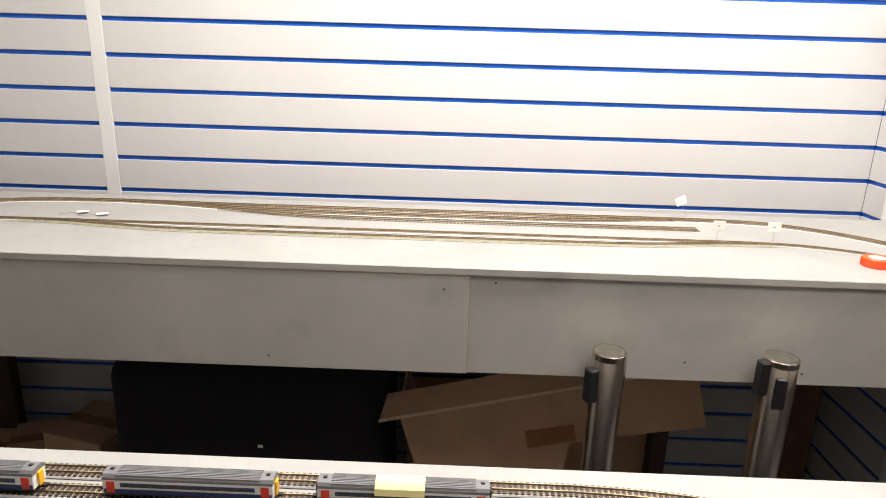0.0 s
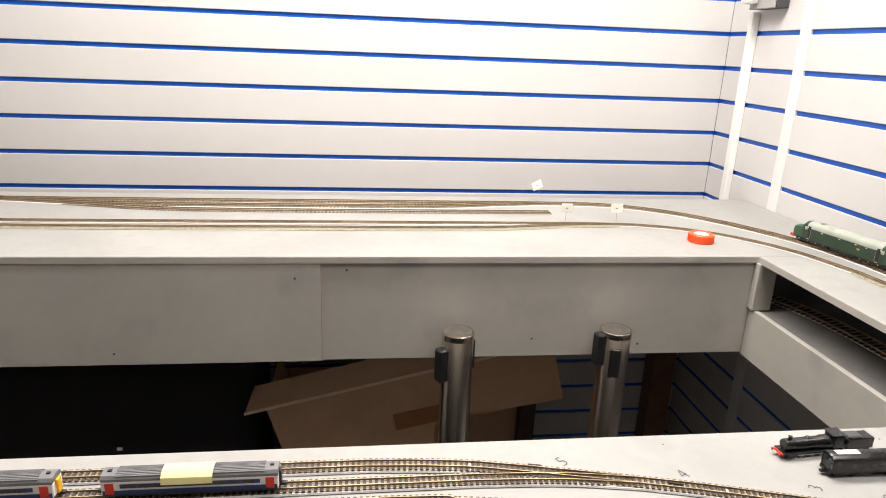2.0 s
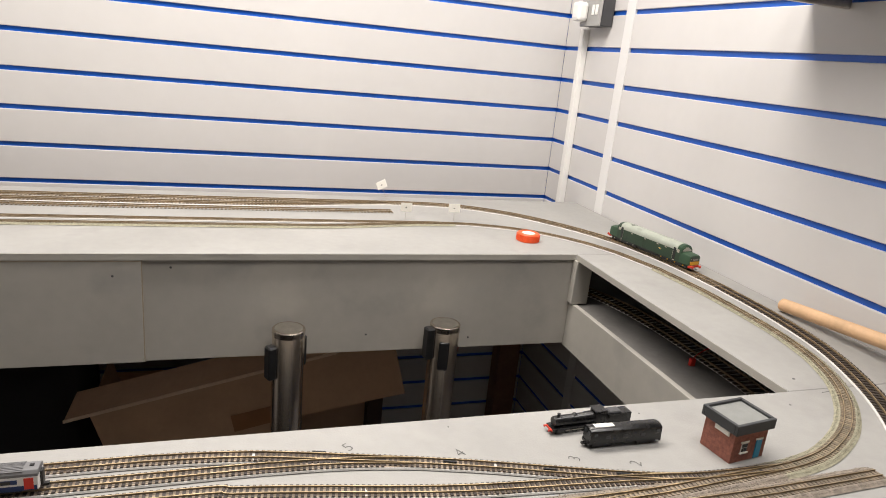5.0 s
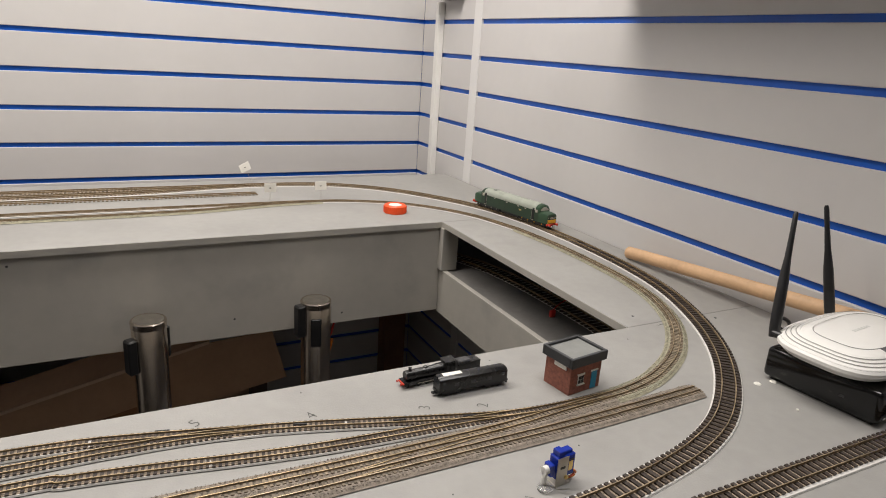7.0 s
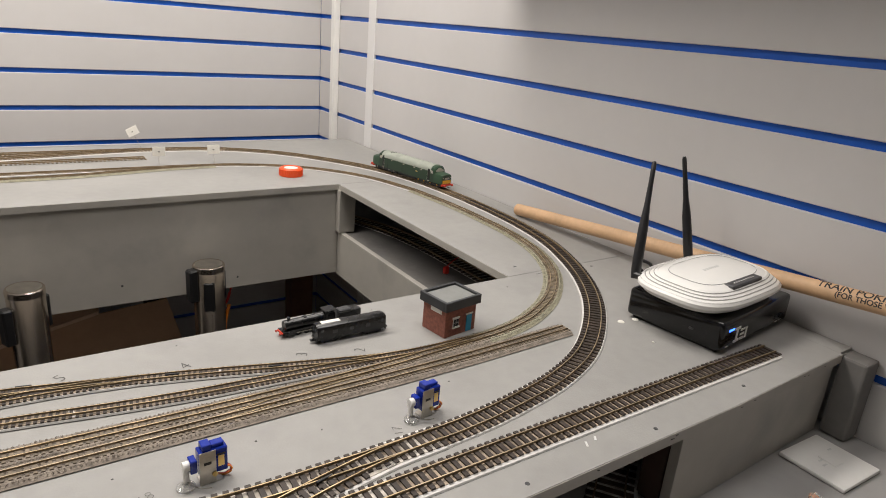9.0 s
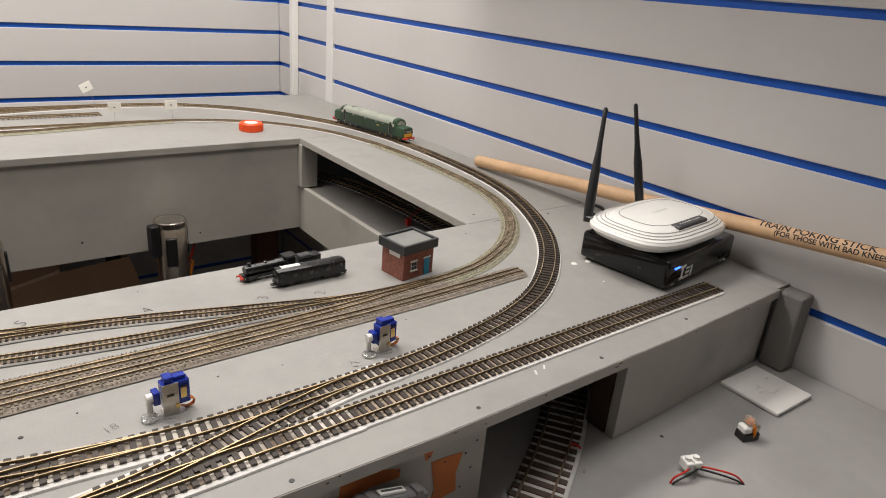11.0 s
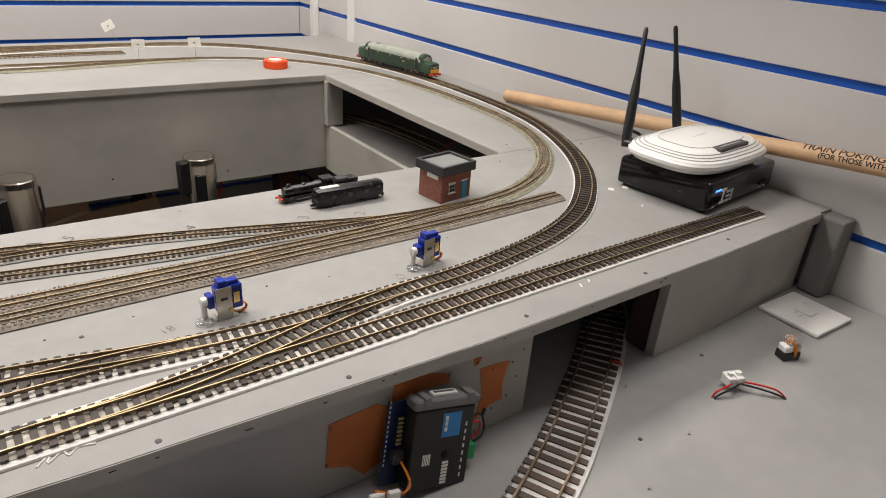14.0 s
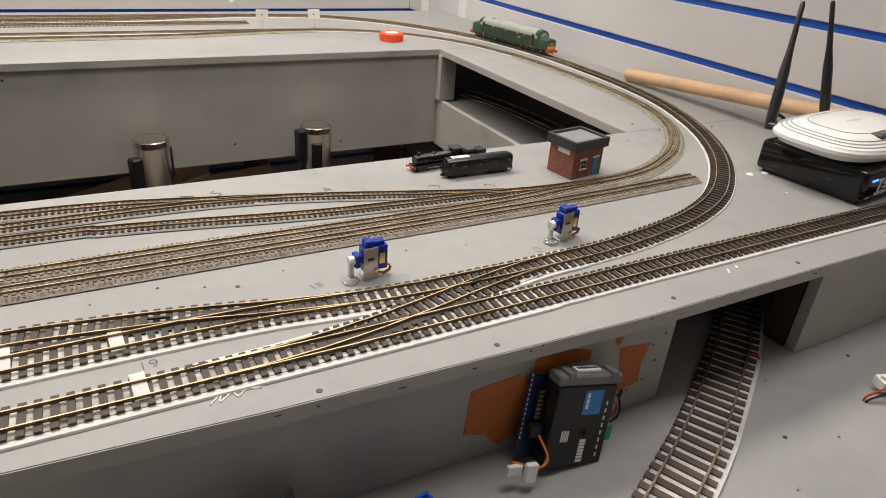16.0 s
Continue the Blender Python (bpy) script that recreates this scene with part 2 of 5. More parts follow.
def smooth_path(pts, step):
    """Catmull-Rom through the points, resampled at an even step."""
    p = [np.array(q, float) for q in pts]
    p = [2 * p[0] - p[1]] + p + [2 * p[-1] - p[-2]]
    dense = []
    for a, b, c, d in zip(p, p[1:], p[2:], p[3:]):
        for u in np.linspace(0, 1, 24, endpoint=False):
            dense.append(0.5 * (2 * b + (c - a) * u + (2 * a - 5 * b + 4 * c - d) * u * u + (3 * b - a - 3 * c + d) * u ** 3))
    dense.append(p[-2])
    dense = np.array(dense)
    for _ in range(4):
        dense[1:-1] = (dense[:-2] + 2 * dense[1:-1] + dense[2:]) / 4
    s = np.concatenate([[0], np.cumsum(np.linalg.norm(np.diff(dense, axis=0), axis=1))])
    at = np.linspace(0, s[-1], max(2, int(round(s[-1] / step)) + 1))
    return np.stack([np.interp(at, s, dense[:, k]) for k in range(dense.shape[1])], 1)


def tube(bm, pts, r, seg=8, step=0.004):
    path = smooth_path(pts, step)
    rings = []
    up = Vector((0, 0, 1))
    for i, p in enumerate(path):
        d = Vector(path[min(i + 1, len(path) - 1)] - path[max(i - 1, 0)]).normalized()
        a = d.cross(up if abs(d.z) < 0.9 else Vector((1, 0, 0))).normalized()
        b = d.cross(a)
        rings.append([bm.verts.new(Vector(p) + r * (math.cos(2 * math.pi * k / seg) * a + math.sin(2 * math.pi * k / seg) * b)) for k in range(seg)])
    for u, w in zip(rings, rings[1:]):
        for k in range(seg):
            bm.faces.new((u[k], u[(k + 1) % seg], w[(k + 1) % seg], w[k]))
    bm.faces.new(rings[0])
    bm.faces.new(rings[-1])
    return bm


def mesh_from(name, verts, faces, material):
    me = bpy.data.meshes.new(name)
    me.from_pydata([tuple(v) for v in verts], [], faces)
    me.materials.append(material)
    return me


def text_mesh(name, words, size, material, depth=0.0, thin=0.0):
    cu = bpy.data.curves.new(name, "FONT")
    cu.body, cu.size, cu.extrude, cu.align_x = words, size, depth, "CENTER"
    cu.offset = -thin
    tmp = bpy.data.objects.new(name, cu)
    scene.collection.objects.link(tmp)
    me = bpy.data.meshes.new_from_object(tmp.evaluated_get(bpy.context.evaluated_depsgraph_get()))
    bpy.data.objects.remove(tmp)
    me.materials.clear()
    me.materials.append(material)
    return me


# ---- the room: slatted shop walls, floor, ceiling ----
FLOOR, CEIL = -0.05, 2.6
XW, YW = 1.247, 2.015          # faces of the right and back slat walls
ZB, ZL = 1.035, 0.914          # tops of the upper and the lower board
XL, YF = -1.75, -2.4
GAP = 0.0125                   # groove between slats

floor = tagged(new("floor", mesh_of("floor", bx(XL - 0.1, XW + 0.1, YF - 0.1, YW + 0.1, FLOOR - 0.08, FLOOR), CARPET)), "dark grey carpeted shop floor", "floor", kind="structure")
ceiling = tagged(new("ceiling", mesh_of("ceiling", bx(XL - 0.1, XW + 0.1, YF - 0.1, YW + 0.1, CEIL, CEIL + 0.08), CEILING_WHITE)), "plain pale ceiling", "ceiling", kind="structure")
wall_west = tagged(new("wall_west", mesh_of("wall_west", bx(XL - 0.1, XL, YF, YW, FLOOR, CEIL), PLASTER)), "plain pale wall", "wall", kind="structure")
wall_south = tagged(new("wall_south", mesh_of("wall_south", bx(XL - 0.1, XW + 0.1, YF - 0.1, YF, FLOOR, CEIL), PLASTER)), "plain pale wall", "wall", kind="structure")


def slat_mesh(length, along):
    d = 0.007
    if along == "x":
        return mesh_of("slat", bx(0, length, 0, d, 0, 0.1 - GAP, bevel=0.0012), SLAT)
    return mesh_of("slat", bx(0, d, 0, length, 0, 0.1 - GAP, bevel=0.0012), SLAT)


wall_north = tagged(new("wall_north", mesh_of("wall_north", bx(XL - 0.1, XW + 0.1, YW + 0.007, YW + 0.1, FLOOR, CEIL), BLUE)), "white slatted shop wall with blue groove inserts", "wall", kind="structure")
wall_east = tagged(new("wall_east", mesh_of("wall_east", bx(XW + 0.007, XW + 0.1, YF, YW + 0.007, FLOOR, CEIL), BLUE)), "white slatted shop wall with blue groove inserts", "wall", kind="structure")
STRIP_X, STRIP_Y, STRIP_W = -1.04, 1.657, 0.042
runs_n = [(XL, STRIP_X - STRIP_W / 2), (STRIP_X + STRIP_W / 2, XW)]
runs_e = [(YF, STRIP_Y - STRIP_W / 2), (STRIP_Y + STRIP_W / 2, YW)]
meshes_n = [slat_mesh(b - a, "x") for a, b in runs_n]
meshes_e = [slat_mesh(b - a, "y") for a, b in runs_e]
for k in range(-10, 16):
    z = 1.0 + 0.1 * k + GAP / 2
    for (a, b), me in zip(runs_n, meshes_n):
        share("slat", me, wall_north, Matrix.Translation((a, YW, z)))
    for (a, b), me in zip(runs_e, meshes_e):
        share("slat", me, wall_east, pose(XW, YW, z, -0.14) @ Matrix.Translation((0, a - YW, 0)))
part("joint_strip", bx(STRIP_X - STRIP_W / 2, STRIP_X + STRIP_W / 2, YW - 0.001, YW + 0.007, FLOOR, CEIL, bevel=0.001), STRIPWHITE, wall_north)
part("joint_strip", bx(XW - 0.001, XW + 0.007, STRIP_Y - STRIP_W / 2, STRIP_Y + STRIP_W / 2, FLOOR, CEIL, bevel=0.001), STRIPWHITE, wall_east)

# trunking with a socket box in the corner
trunk = thing("cable_trunking", pose(XW - 0.018, 1.880, ZB), "white square plastic cable trunking running up the wall", "trunking")
part("duct", bx(0, 0.0175, -0.0125, 0.0125, -0.09, 0.522, bevel=0.0015), WHITE, trunk)
part("cover", bx(-0.0025, -0.0002, -0.0105, 0.0105, -0.09, 0.522, bevel=0.001), WHITE, trunk)
sock = thing("wall_socket", pose(XW - 0.04, 1.812, 1.562), "grey metal double socket with a white plug", "socket")
part("back_box", bx(0, 0.0395, -0.07, 0.042, 0, 0.088, bevel=0.003), CASEGREY, sock)
part("face_plate", bx(-0.006, -0.0003, -0.072, 0.044, -0.001, 0.089, bevel=0.002), PLATEGREY, sock)
part("plug", bx(-0.040, -0.0065, -0.004, 0.04, 0.012, 0.066, bevel=0.009, seg=2), WHITE, sock, "white plug top")
for y in (-0.05, -0.03):
    part("outlet", bx(-0.0085, -0.0063, y - 0.007, y + 0.007, 0.03, 0.058, bevel=0.001), WHITE, sock)

# white shelf fixed high on the slat wall
over = thing("wall_shelf", pose(XW, 0, 0), "white shelf board fixed high on the slatted wall", "shelf")
part("shelf_board", bx(-0.20, -0.001, -0.55, 1.045, 1.615, 1.637, bevel=0.002), SLAT, over)
for y in (0.95, 0.2):
    part("shelf_bracket", bx(-0.17, -0.001, y, y + 0.012, 1.585, 1.6148, bevel=0.002), STEEL, over)

# ---- baseboards ----
base = thing("model_railway_baseboard", pose(0, 0, 0), "large grey painted plywood baseboard of a model railway", "baseboard")
T = 0.013
EDGE_X, EDGE_Y = (XL + 0.01, 0.1, 0.3, 0.6, 0.95, 1.2085), (0.246, 0.239, 0.226, 0.214, 0.214, 0.222)


def front_y(x):
    return float(np.interp(x, EDGE_X, EDGE_Y))


def edge_panel(x0, x1, y_off, thick, z0, z1):
    """A panel whose front follows the bowed front edge of the board."""
    xs = [x0] + [x for x in EDGE_X if x0 < x < x1] + [x1]
    return loft(bmesh.new(), [[(x, front_y(x) + y_off, z0), (x, front_y(x) + y_off, z1), (x, front_y(x) + thick, z1), (x, front_y(x) + thick, z0)] for x in xs])


b = loft(bmesh.new(), [[(x, y, ZB - T), (x, y, ZB), (x, 0.622, ZB), (x, 0.622, ZB - T)] for x, y in zip(EDGE_X, EDGE_Y)])
part("top_panel", b, BOARD, base)
part("top_panel", bx(1.2088, XW - 0.003, 0.2255, 0.622, ZB - T, ZB), BOARD, base)
part("top_panel", bx(0.9605, XW - 0.003, 0.6232, 1.2488, ZB - T, ZB, bevel=0.001), BOARD, base)
part("top_panel", bx(XL + 0.01, XW - 0.003, 1.25, 1.785, ZB - T, ZB, bevel=0.001), BOARD, base)
part("fascia_panel", bx(XL + 0.01, 0.0488, 1.2503, 1.2553, 0.811, ZB - T - 0.0008, bevel=0.0006), FASCIA, base)
part("fascia_panel", bx(0.0440, 0.9625, 1.2556, 1.2676, 0.811, ZB - T - 0.0008, bevel=0.0008), FASCIA, base)
part("panel_end", bx(0.0489, 0.0505, 1.2508, 1.2554, 0.812, ZB - T - 0.001), RAW, base, "bare sawn panel end")
part("raw_edge", bx(-0.62, 0.048, 1.2498, 1.2502, ZB - T - 0.0042, ZB - T - 0.0022), RAW, base, "bare paint-chipped panel edge")
part("fascia_panel", bx(0.963, 0.975, 0.624, 1.2676, 0.806, 0.9165, bevel=0.0008), FASCIA, base)
# unseen pit-side panel, added to keep light from under the front board
part("fascia_panel", bx(XL + 0.01, 0.962, 0.609, 0.6215, 0.806, ZB - T - 0.0008), FASCIA, base)
part("edge_strip", bx(XL + 0.01, 0.9595, 1.2485, 1.2496, ZB - T - 0.0004, ZB - 0.0006), FASCIA, base)
part("edge_strip", bx(0.9594, 0.9602, 0.624, 1.2482, ZB - T - 0.0004, ZB - 0.0006), FASCIA, base)
part("edge_strip", edge_panel(XL + 0.01, 1.221, -0.0009, -0.0002, ZB - T - 0.0004, ZB - 0.0006), FASCIA, base)
part("corner_stub", bx(0.9565, 0.998, 1.235, 1.256, 0.918, ZB - T - 0.0005, bevel=0.001), FASCIA, base)
part("fascia_panel", edge_panel(XL + 0.01, 0.671, 0.015, 0.027, ZL + 0.0006, ZB - T - 0.0005), FASCIA, base)
part("fascia_panel", edge_panel(0.872, 1.2085, 0.006, 0.018, ZL + 0.0006, ZB - T - 0.0005), FASCIA, base)
# right cheek coloured near black in place of the tunnel's shade
part("tunnel_cheek", bx(0.872, 0.884, 0.2345, 0.262, ZL + 0.0006, ZB - T - 0.0005), WOOD, base, "tunnel cheek in dark brown for the tunnel shade")
# left cheek coloured dark to stand for the shade inside the tunnel
part("tunnel_cheek", bx(0.659, 0.671, 0.2445, 0.4195, ZL + 0.0006, ZB - T - 0.0005), LEDGE, base, "grey tunnel cheek darkened for the shade inside")
# added panel: stops light from behind, dark brown for the tunnel's shade
part("tunnel_light_block", bx(0.659, 0.935, 0.42, 0.43, ZL + 0.0006, ZB - T - 0.0005), WOOD, base)
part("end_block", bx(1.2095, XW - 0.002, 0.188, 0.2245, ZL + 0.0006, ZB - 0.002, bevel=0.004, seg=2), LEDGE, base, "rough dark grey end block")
# added sheet that keeps lamp light from falling through the gap by the wall
part("gap_light_block", bx(XL + 0.01, XW - 0.003, 1.787, YW - 0.002, 0.93, 0.944), WOOD, base, "dark strip added to block light behind the board")
shelf = thing("lower_baseboard", pose(0, 0, 0), "grey painted lower baseboard in front of the railway", "baseboard")
part("top_panel", bx(XL + 0.01, XW - 0.002, -0.42, 0.61, ZL - 0.012, ZL, bevel=0.001), SHELF, shelf)
# shade beneath the upper board is put into this panel's dark colour
part("ledge_panel", bx(0.9765, XW - 0.002, 0.6105, 1.60, ZL - 0.012, ZL + 0.0005), LEDGE, shelf, "grey ledge darkened for the shade under the board")
for x in (-1.6, -0.5, 0.6):
    part("trestle_leg", bx(x, x + 0.045, 0.30, 0.345, FLOOR, ZL - 0.0125), WOOD, shelf)
    part("trestle_leg", bx(x, x + 0.045, -0.38, -0.335, FLOOR, ZL - 0.0125), WOOD, shelf)
    part("trestle_leg", bx(x, x + 0.045, 1.70, 1.745, FLOOR, ZB - T - 0.001), WOOD, base)
screw_me = mesh_of("screw", lathe(bmesh.new(), [(0.0024, 0), (0.0022, 0.0004), (0.0012, 0.0002)], 10), CASEGREY)
for x, y in ((0.745, 0.136), (0.93, 0.192), (0.55, 0.02)):
    share("screw", screw_me, shelf, pose(x, y, ZL))
for x, y in ((0.655, 0.227), (0.83, 0.228), (1.0, 0.236), (0.47, 0.229), (0.33, 0.232), (1.0, 0.655), (1.04, 0.605), (1.13, 0.605), (1.11, 0.66)):
    share("screw", screw_me, base, pose(x, y, ZB))
for x, z in ((0.10, 1.005), (0.72, 0.835), (0.485, 0.851), (-0.35, 0.835), (0.0, 0.99)):
    share("screw", screw_me, base, pose(x, 1.2501 if x < 0.05 else 1.2554, z, 90))

# ---- tracks ----
OO = dict(gauge=0.0165, width=0.031, pitch=0.0089, sleeper=0.0047, thick=0.0018, rail_w=0.0011, rail_h=0.0027, foam=0.0362)
BIG = dict(gauge=0.033, width=0.053, pitch=0.0135, sleeper=0.0072, thick=0.0018, rail_w=0.0020, rail_h=0.0042, foam=0.0545)
NG = dict(gauge=0.009, width=0.0175, pitch=0.0056, sleeper=0.0029, thick=0.0013, rail_w=0.0009, rail_h=0.0020, foam=0.0195)


def sides(path):
    d = np.gradient(path, axis=0)
    d /= np.linalg.norm(d, axis=1)[:, None]
    return np.stack([-d[:, 1], d[:, 0]], 1), d


def ribbon(name, path, off, half, z0, z1, material, slope=0.0):
    """A bar of rectangular or sloped section swept along a plan line."""
    n, _ = sides(path)
    verts, faces = [], []
    for p, q in zip(path, n):
        for o, z in ((-half - slope, z0), (half + slope, z0), (half, z1), (-half, z1)):
            verts.append((*(p + q * (off + o)), z))
    for i in range(len(path) - 1):
        a, b = 4 * i, 4 * i + 4
        for k in range(4):
            faces.append((a + k, a + (k + 1) % 4, b + (k + 1) % 4, b + k))
    faces += [(3, 2, 1, 0), tuple(len(verts) - 4 + k for k in range(4))]
    return mesh_from(name, verts, faces, material)


def block(sx, sy, sz):
    v = [(x * sx / 2, y * sy / 2, z * sz) for z in (0, 1) for y in (-1, 1) for x in (-1, 1)]
    return v, [(0, 2, 3, 1), (4, 5, 7, 6), (0, 1, 5, 4), (2, 6, 7, 3), (0, 4, 6, 2), (1, 3, 7, 5)]


def stones(name, path, half, z, count, size, material, seed):
    rng = np.random.default_rng(seed)
    n, _ = sides(path)
    verts, faces = [], []
    for i in rng.integers(0, len(path), count):
        o = rng.uniform(-half, half)
        c = path[i] + n[i] * o + rng.normal(0, 0.0006, 2)
        r = size * rng.uniform(0.6, 1.3)
        h = z + max(0.0, 1 - abs(o) / half) * 0.0006
        a0 = rng.uniform(0, 6.3)
        k = len(verts)
        for j in range(4):
            verts.append((c[0] + r * math.cos(a0 + j * 1.57), c[1] + r * math.sin(a0 + j * 1.57), h + r * rng.uniform(0, 0.5)))
        verts.append((c[0] + r * 0.2, c[1], h + r * 1.1))
        verts.append((c[0], c[1], h - r))
        for j in range(4):
            faces += [(k + j, k + (j + 1) % 4, k + 4), (k + (j + 1) % 4, k + j, k + 5)]
    return mesh_from(name, verts, faces, material)


LIFT = [0.0]
LAID = []


def track(pts, g, z, label, bed="foam", singles=True, rail=None, sleeper=None, bed_half=None, shift=None):
    """One length of flexible track: bed, sleepers, two rails."""
    rail, sleeper = rail or RAIL, sleeper or SLEEPER
    LIFT[0] += 0.00006
    z = z + LIFT[0]
    t = thing("model_railway_track", pose(0, 0, 0), label, "track", "tracks on the layout")
    fine = smooth_path(pts, 0.004)
    zs = z + (0.0022 if bed else 0.0004)
    lean = -math.copysign((g["foam"] - g["width"]) * 0.4 if shift is None else shift, sides(fine)[0][:, 1].mean())
    if bed == "foam":
        ob = new("foam_bed", ribbon("foam_bed", fine, lean, g["foam"] / 2, z + 0.0001, zs, FOAM, 0.0008))
        ob.parent = t
    elif bed in ("worn", "stained"):
        ob = new("foam_bed", ribbon("foam_bed", fine, lean, g["foam"] / 2 - (0.0013 if bed == "worn" else 0), z + 0.0001, zs - 0.0006, FOAM, 0.0008))
        ob.parent = t
        ob = new("track_bed", ribbon("track_bed", fine, 0, g["width"] / 2 - 0.0006, z + 0.0003, zs, PALEBED if bed == "stained" else WORN, 0.0003))
        ob.parent = t
    elif bed:
        m = BALLAST if bed == "ballast" else BALLAST_OLD
        half = bed_half or g["foam"] * 0.72
        ob = new("ballast_bed", ribbon("ballast_bed", fine, 0, half - 0.004, z + 0.0001, zs + 0.0003, m, 0.006))
        ob.parent = t
        length = len(fine) * 0.004
        st = new("ballast_layer", stones("ballast_layer", fine, half, zs - 0.0002, int(length * 16000), 0.0005, m, int(LIFT[0] * 1e6)))
        st.parent = t
        st["kind"] = "stuff"
    ties = smooth_path(pts, g["pitch"])
    n, d = sides(ties)
    ang = np.arctan2(d[:, 1], d[:, 0])
    # where two roads merge at a point, the road laid first carries the sleepers
    free = np.ones(len(ties), bool)
    for other, width, level in LAID:
        if abs(level - z) < 0.02 and width == g["width"]:
            near = np.linalg.norm(ties[:, None] - other[None], axis=2).min(1)
            free &= near > width * 0.16
    LAID.append((fine, g["width"], z))
    ties, ang = ties[free], ang[free]
    v, f = block(g["sleeper"], g["width"], g["thick"])
    if singles:
        me = mesh_from("sleeper", v, f, sleeper)
        for p, a in zip(ties, ang):
            share("sleeper", me, t, pose(p[0], p[1], zs, 0, 0, math.degrees(a) + random.uniform(-1, 1)))
    else:
        verts, faces = [], []
        for p, a in zip(ties, ang):
            k = len(verts)
            c, s = math.cos(a), math.sin(a)
            verts += [(p[0] + x * c - y * s, p[1] + x * s + y * c, zs + zz) for x, y, zz in v]
            faces += [tuple(k + i for i in q) for q in f]
        ob = new("sleeper_strip", mesh_from("sleeper_strip", verts, faces, sleeper))
        ob.parent = t
        ob["kind"] = "stuff"
    zr = zs + g["thick"] - 0.0002
    for side in (-1, 1):
        me = ribbon("rail", fine, side * g["gauge"] / 2, g["rail_w"] / 2, zr, zr + g["rail_h"], rail)
        me.materials.append(RAIL_WEB)
        for i, q in enumerate(me.polygons):
            q.material_index = 0 if i % 4 == 2 else 1
        ob = new("rail", me)
        ob.parent = t
    return t


# running line of the larger gauge, round the corner to the front
OUTER = [(-1.45, 1.42), (-1.36, 1.53), (-1.24, 1.62), (-1.08, 1.685), (-0.88, 1.705), (-0.6, 1.70), (-0.2, 1.70), (0.3, 1.70), (0.62, 1.70), (0.76, 1.69), (0.86, 1.655), (0.96, 1.585), (1.055, 1.47),
         (1.128, 1.33), (1.162, 1.18), (1.173, 1.03), (1.168, 0.88), (1.148, 0.75), (1.11, 0.645), (1.055, 0.545), (0.985, 0.46), (0.895, 0.387), (0.81, 0.348), (0.72, 0.328), (0.64, 0.319), (0.54, 0.317),
         (0.45, 0.318), (0.38, 0.324), (0.31, 0.331), (0.2, 0.333), (0.0, 0.333), (-0.6, 0.333)]
track([p for p in OUTER if p[1] > 1.0 and p[0] > -2], OO, ZB, "larger gauge model track with tarnished rails near the wall", "worn", False, RAIL_DULL, SLEEPER_OLD, shift=0.0)
track([p for p in OUTER if p[1] <= 1.05 and p[0] > 0.5], OO, ZB, "larger gauge curved model track with dark sleepers", "worn", True, RAIL_DULL, shift=0.0)
track([p for p in OUTER if p[1] <= 0.4 and p[0] < 0.56], OO, ZB, "larger gauge model track with dark sleepers on white foam", "stained", True)
track([(0.40, 0.3215), (0.33, 0.334), (0.27, 0.347), (0.2, 0.358), (0.12, 0.365), (-0.1, 0.370), (-0.6, 0.372)], OO, ZB, "larger gauge model siding diverging from a point", "stained", True)
track([(1.116, 0.272), (0.9, 0.273), (0.74, 0.273), (0.55, 0.2725)], OO, ZB, "larger gauge dead-end model siding along the board edge", "worn", True, RAIL_DULL)
track([(0.55, 0.2725), (0.4, 0.272), (0.2, 0.273), (-0.1, 0.275), (-0.6, 0.277)], OO, ZB, "larger gauge dead-end model siding along the board edge", "stained", True)
track([(0.62, 0.3185), (0.56, 0.315), (0.50, 0.305), (0.44, 0.292), (0.38, 0.281), (0.32, 0.2745), (0.26, 0.273)], OO, ZB, "larger gauge model crossover between two tracks", "stained", True, shift=0.0)
track([(-0.86, 1.705), (-0.72, 1.692), (-0.58, 1.668), (-0.45, 1.655), (-0.2, 1.651), (0.2, 1.652), (0.36, 1.660), (0.48, 1.682), (0.60, 1.698)], OO, ZB, "larger gauge passing loop near the wall", "worn", False, RAIL_DULL, SLEEPER_OLD)
track([(-0.62, 1.672), (-0.5, 1.645), (-0.38, 1.618), (-0.2, 1.606), (0.2, 1.605), (0.605, 1.607)], OO, ZB, "larger gauge dead-end model siding near the wall", None, False, RAIL_DULL, SLEEPER_OLD)
track([(0.50, 0.088), (0.56, 0.114), (0.604, 0.135), (0.67, 0.168), (0.750, 0.2155), (0.805, 0.2495), (0.857, 0.287), (0.912, 0.333), (1.0, 0.45), (1.075, 0.62), (1.108, 0.80), (1.11, 0.95), (1.10, 1.12), (1.07, 1.26), (1.0, 1.42)], BIG, ZL,
      "larger gauge lower level track with brown sleepers entering a tunnel", "foam", True, RAIL_BROWN, SLEEPER_BROWN, shift=0.003)
# small gauge: running line and fan of sidings
INNER = [(-1.5, 1.28), (-1.4, 1.38), (-1.25, 1.46), (-1.05, 1.49), (-0.8, 1.494), (0.0, 1.494), (0.5, 1.494), (0.72, 1.491), (0.82, 1.474), (0.92, 1.430), (1.0, 1.360), (1.06, 1.265), (1.098, 1.14), (1.112, 1.0), (1.112, 0.87),
         (1.105, 0.78), (1.083, 0.69), (1.037, 0.605), (0.966, 0.533), (0.89, 0.489), (0.83, 0.471), (0.77, 0.464)]
track(INNER[:13], NG, ZB, "small gauge model track with tarnished rails", "worn", False, RAIL_DULL, SLEEPER_OLD)
track(INNER[12:], NG, ZB, "small gauge model track on green-grey ballast", "old", False, RAIL_DULL, SLEEPER_OLD)
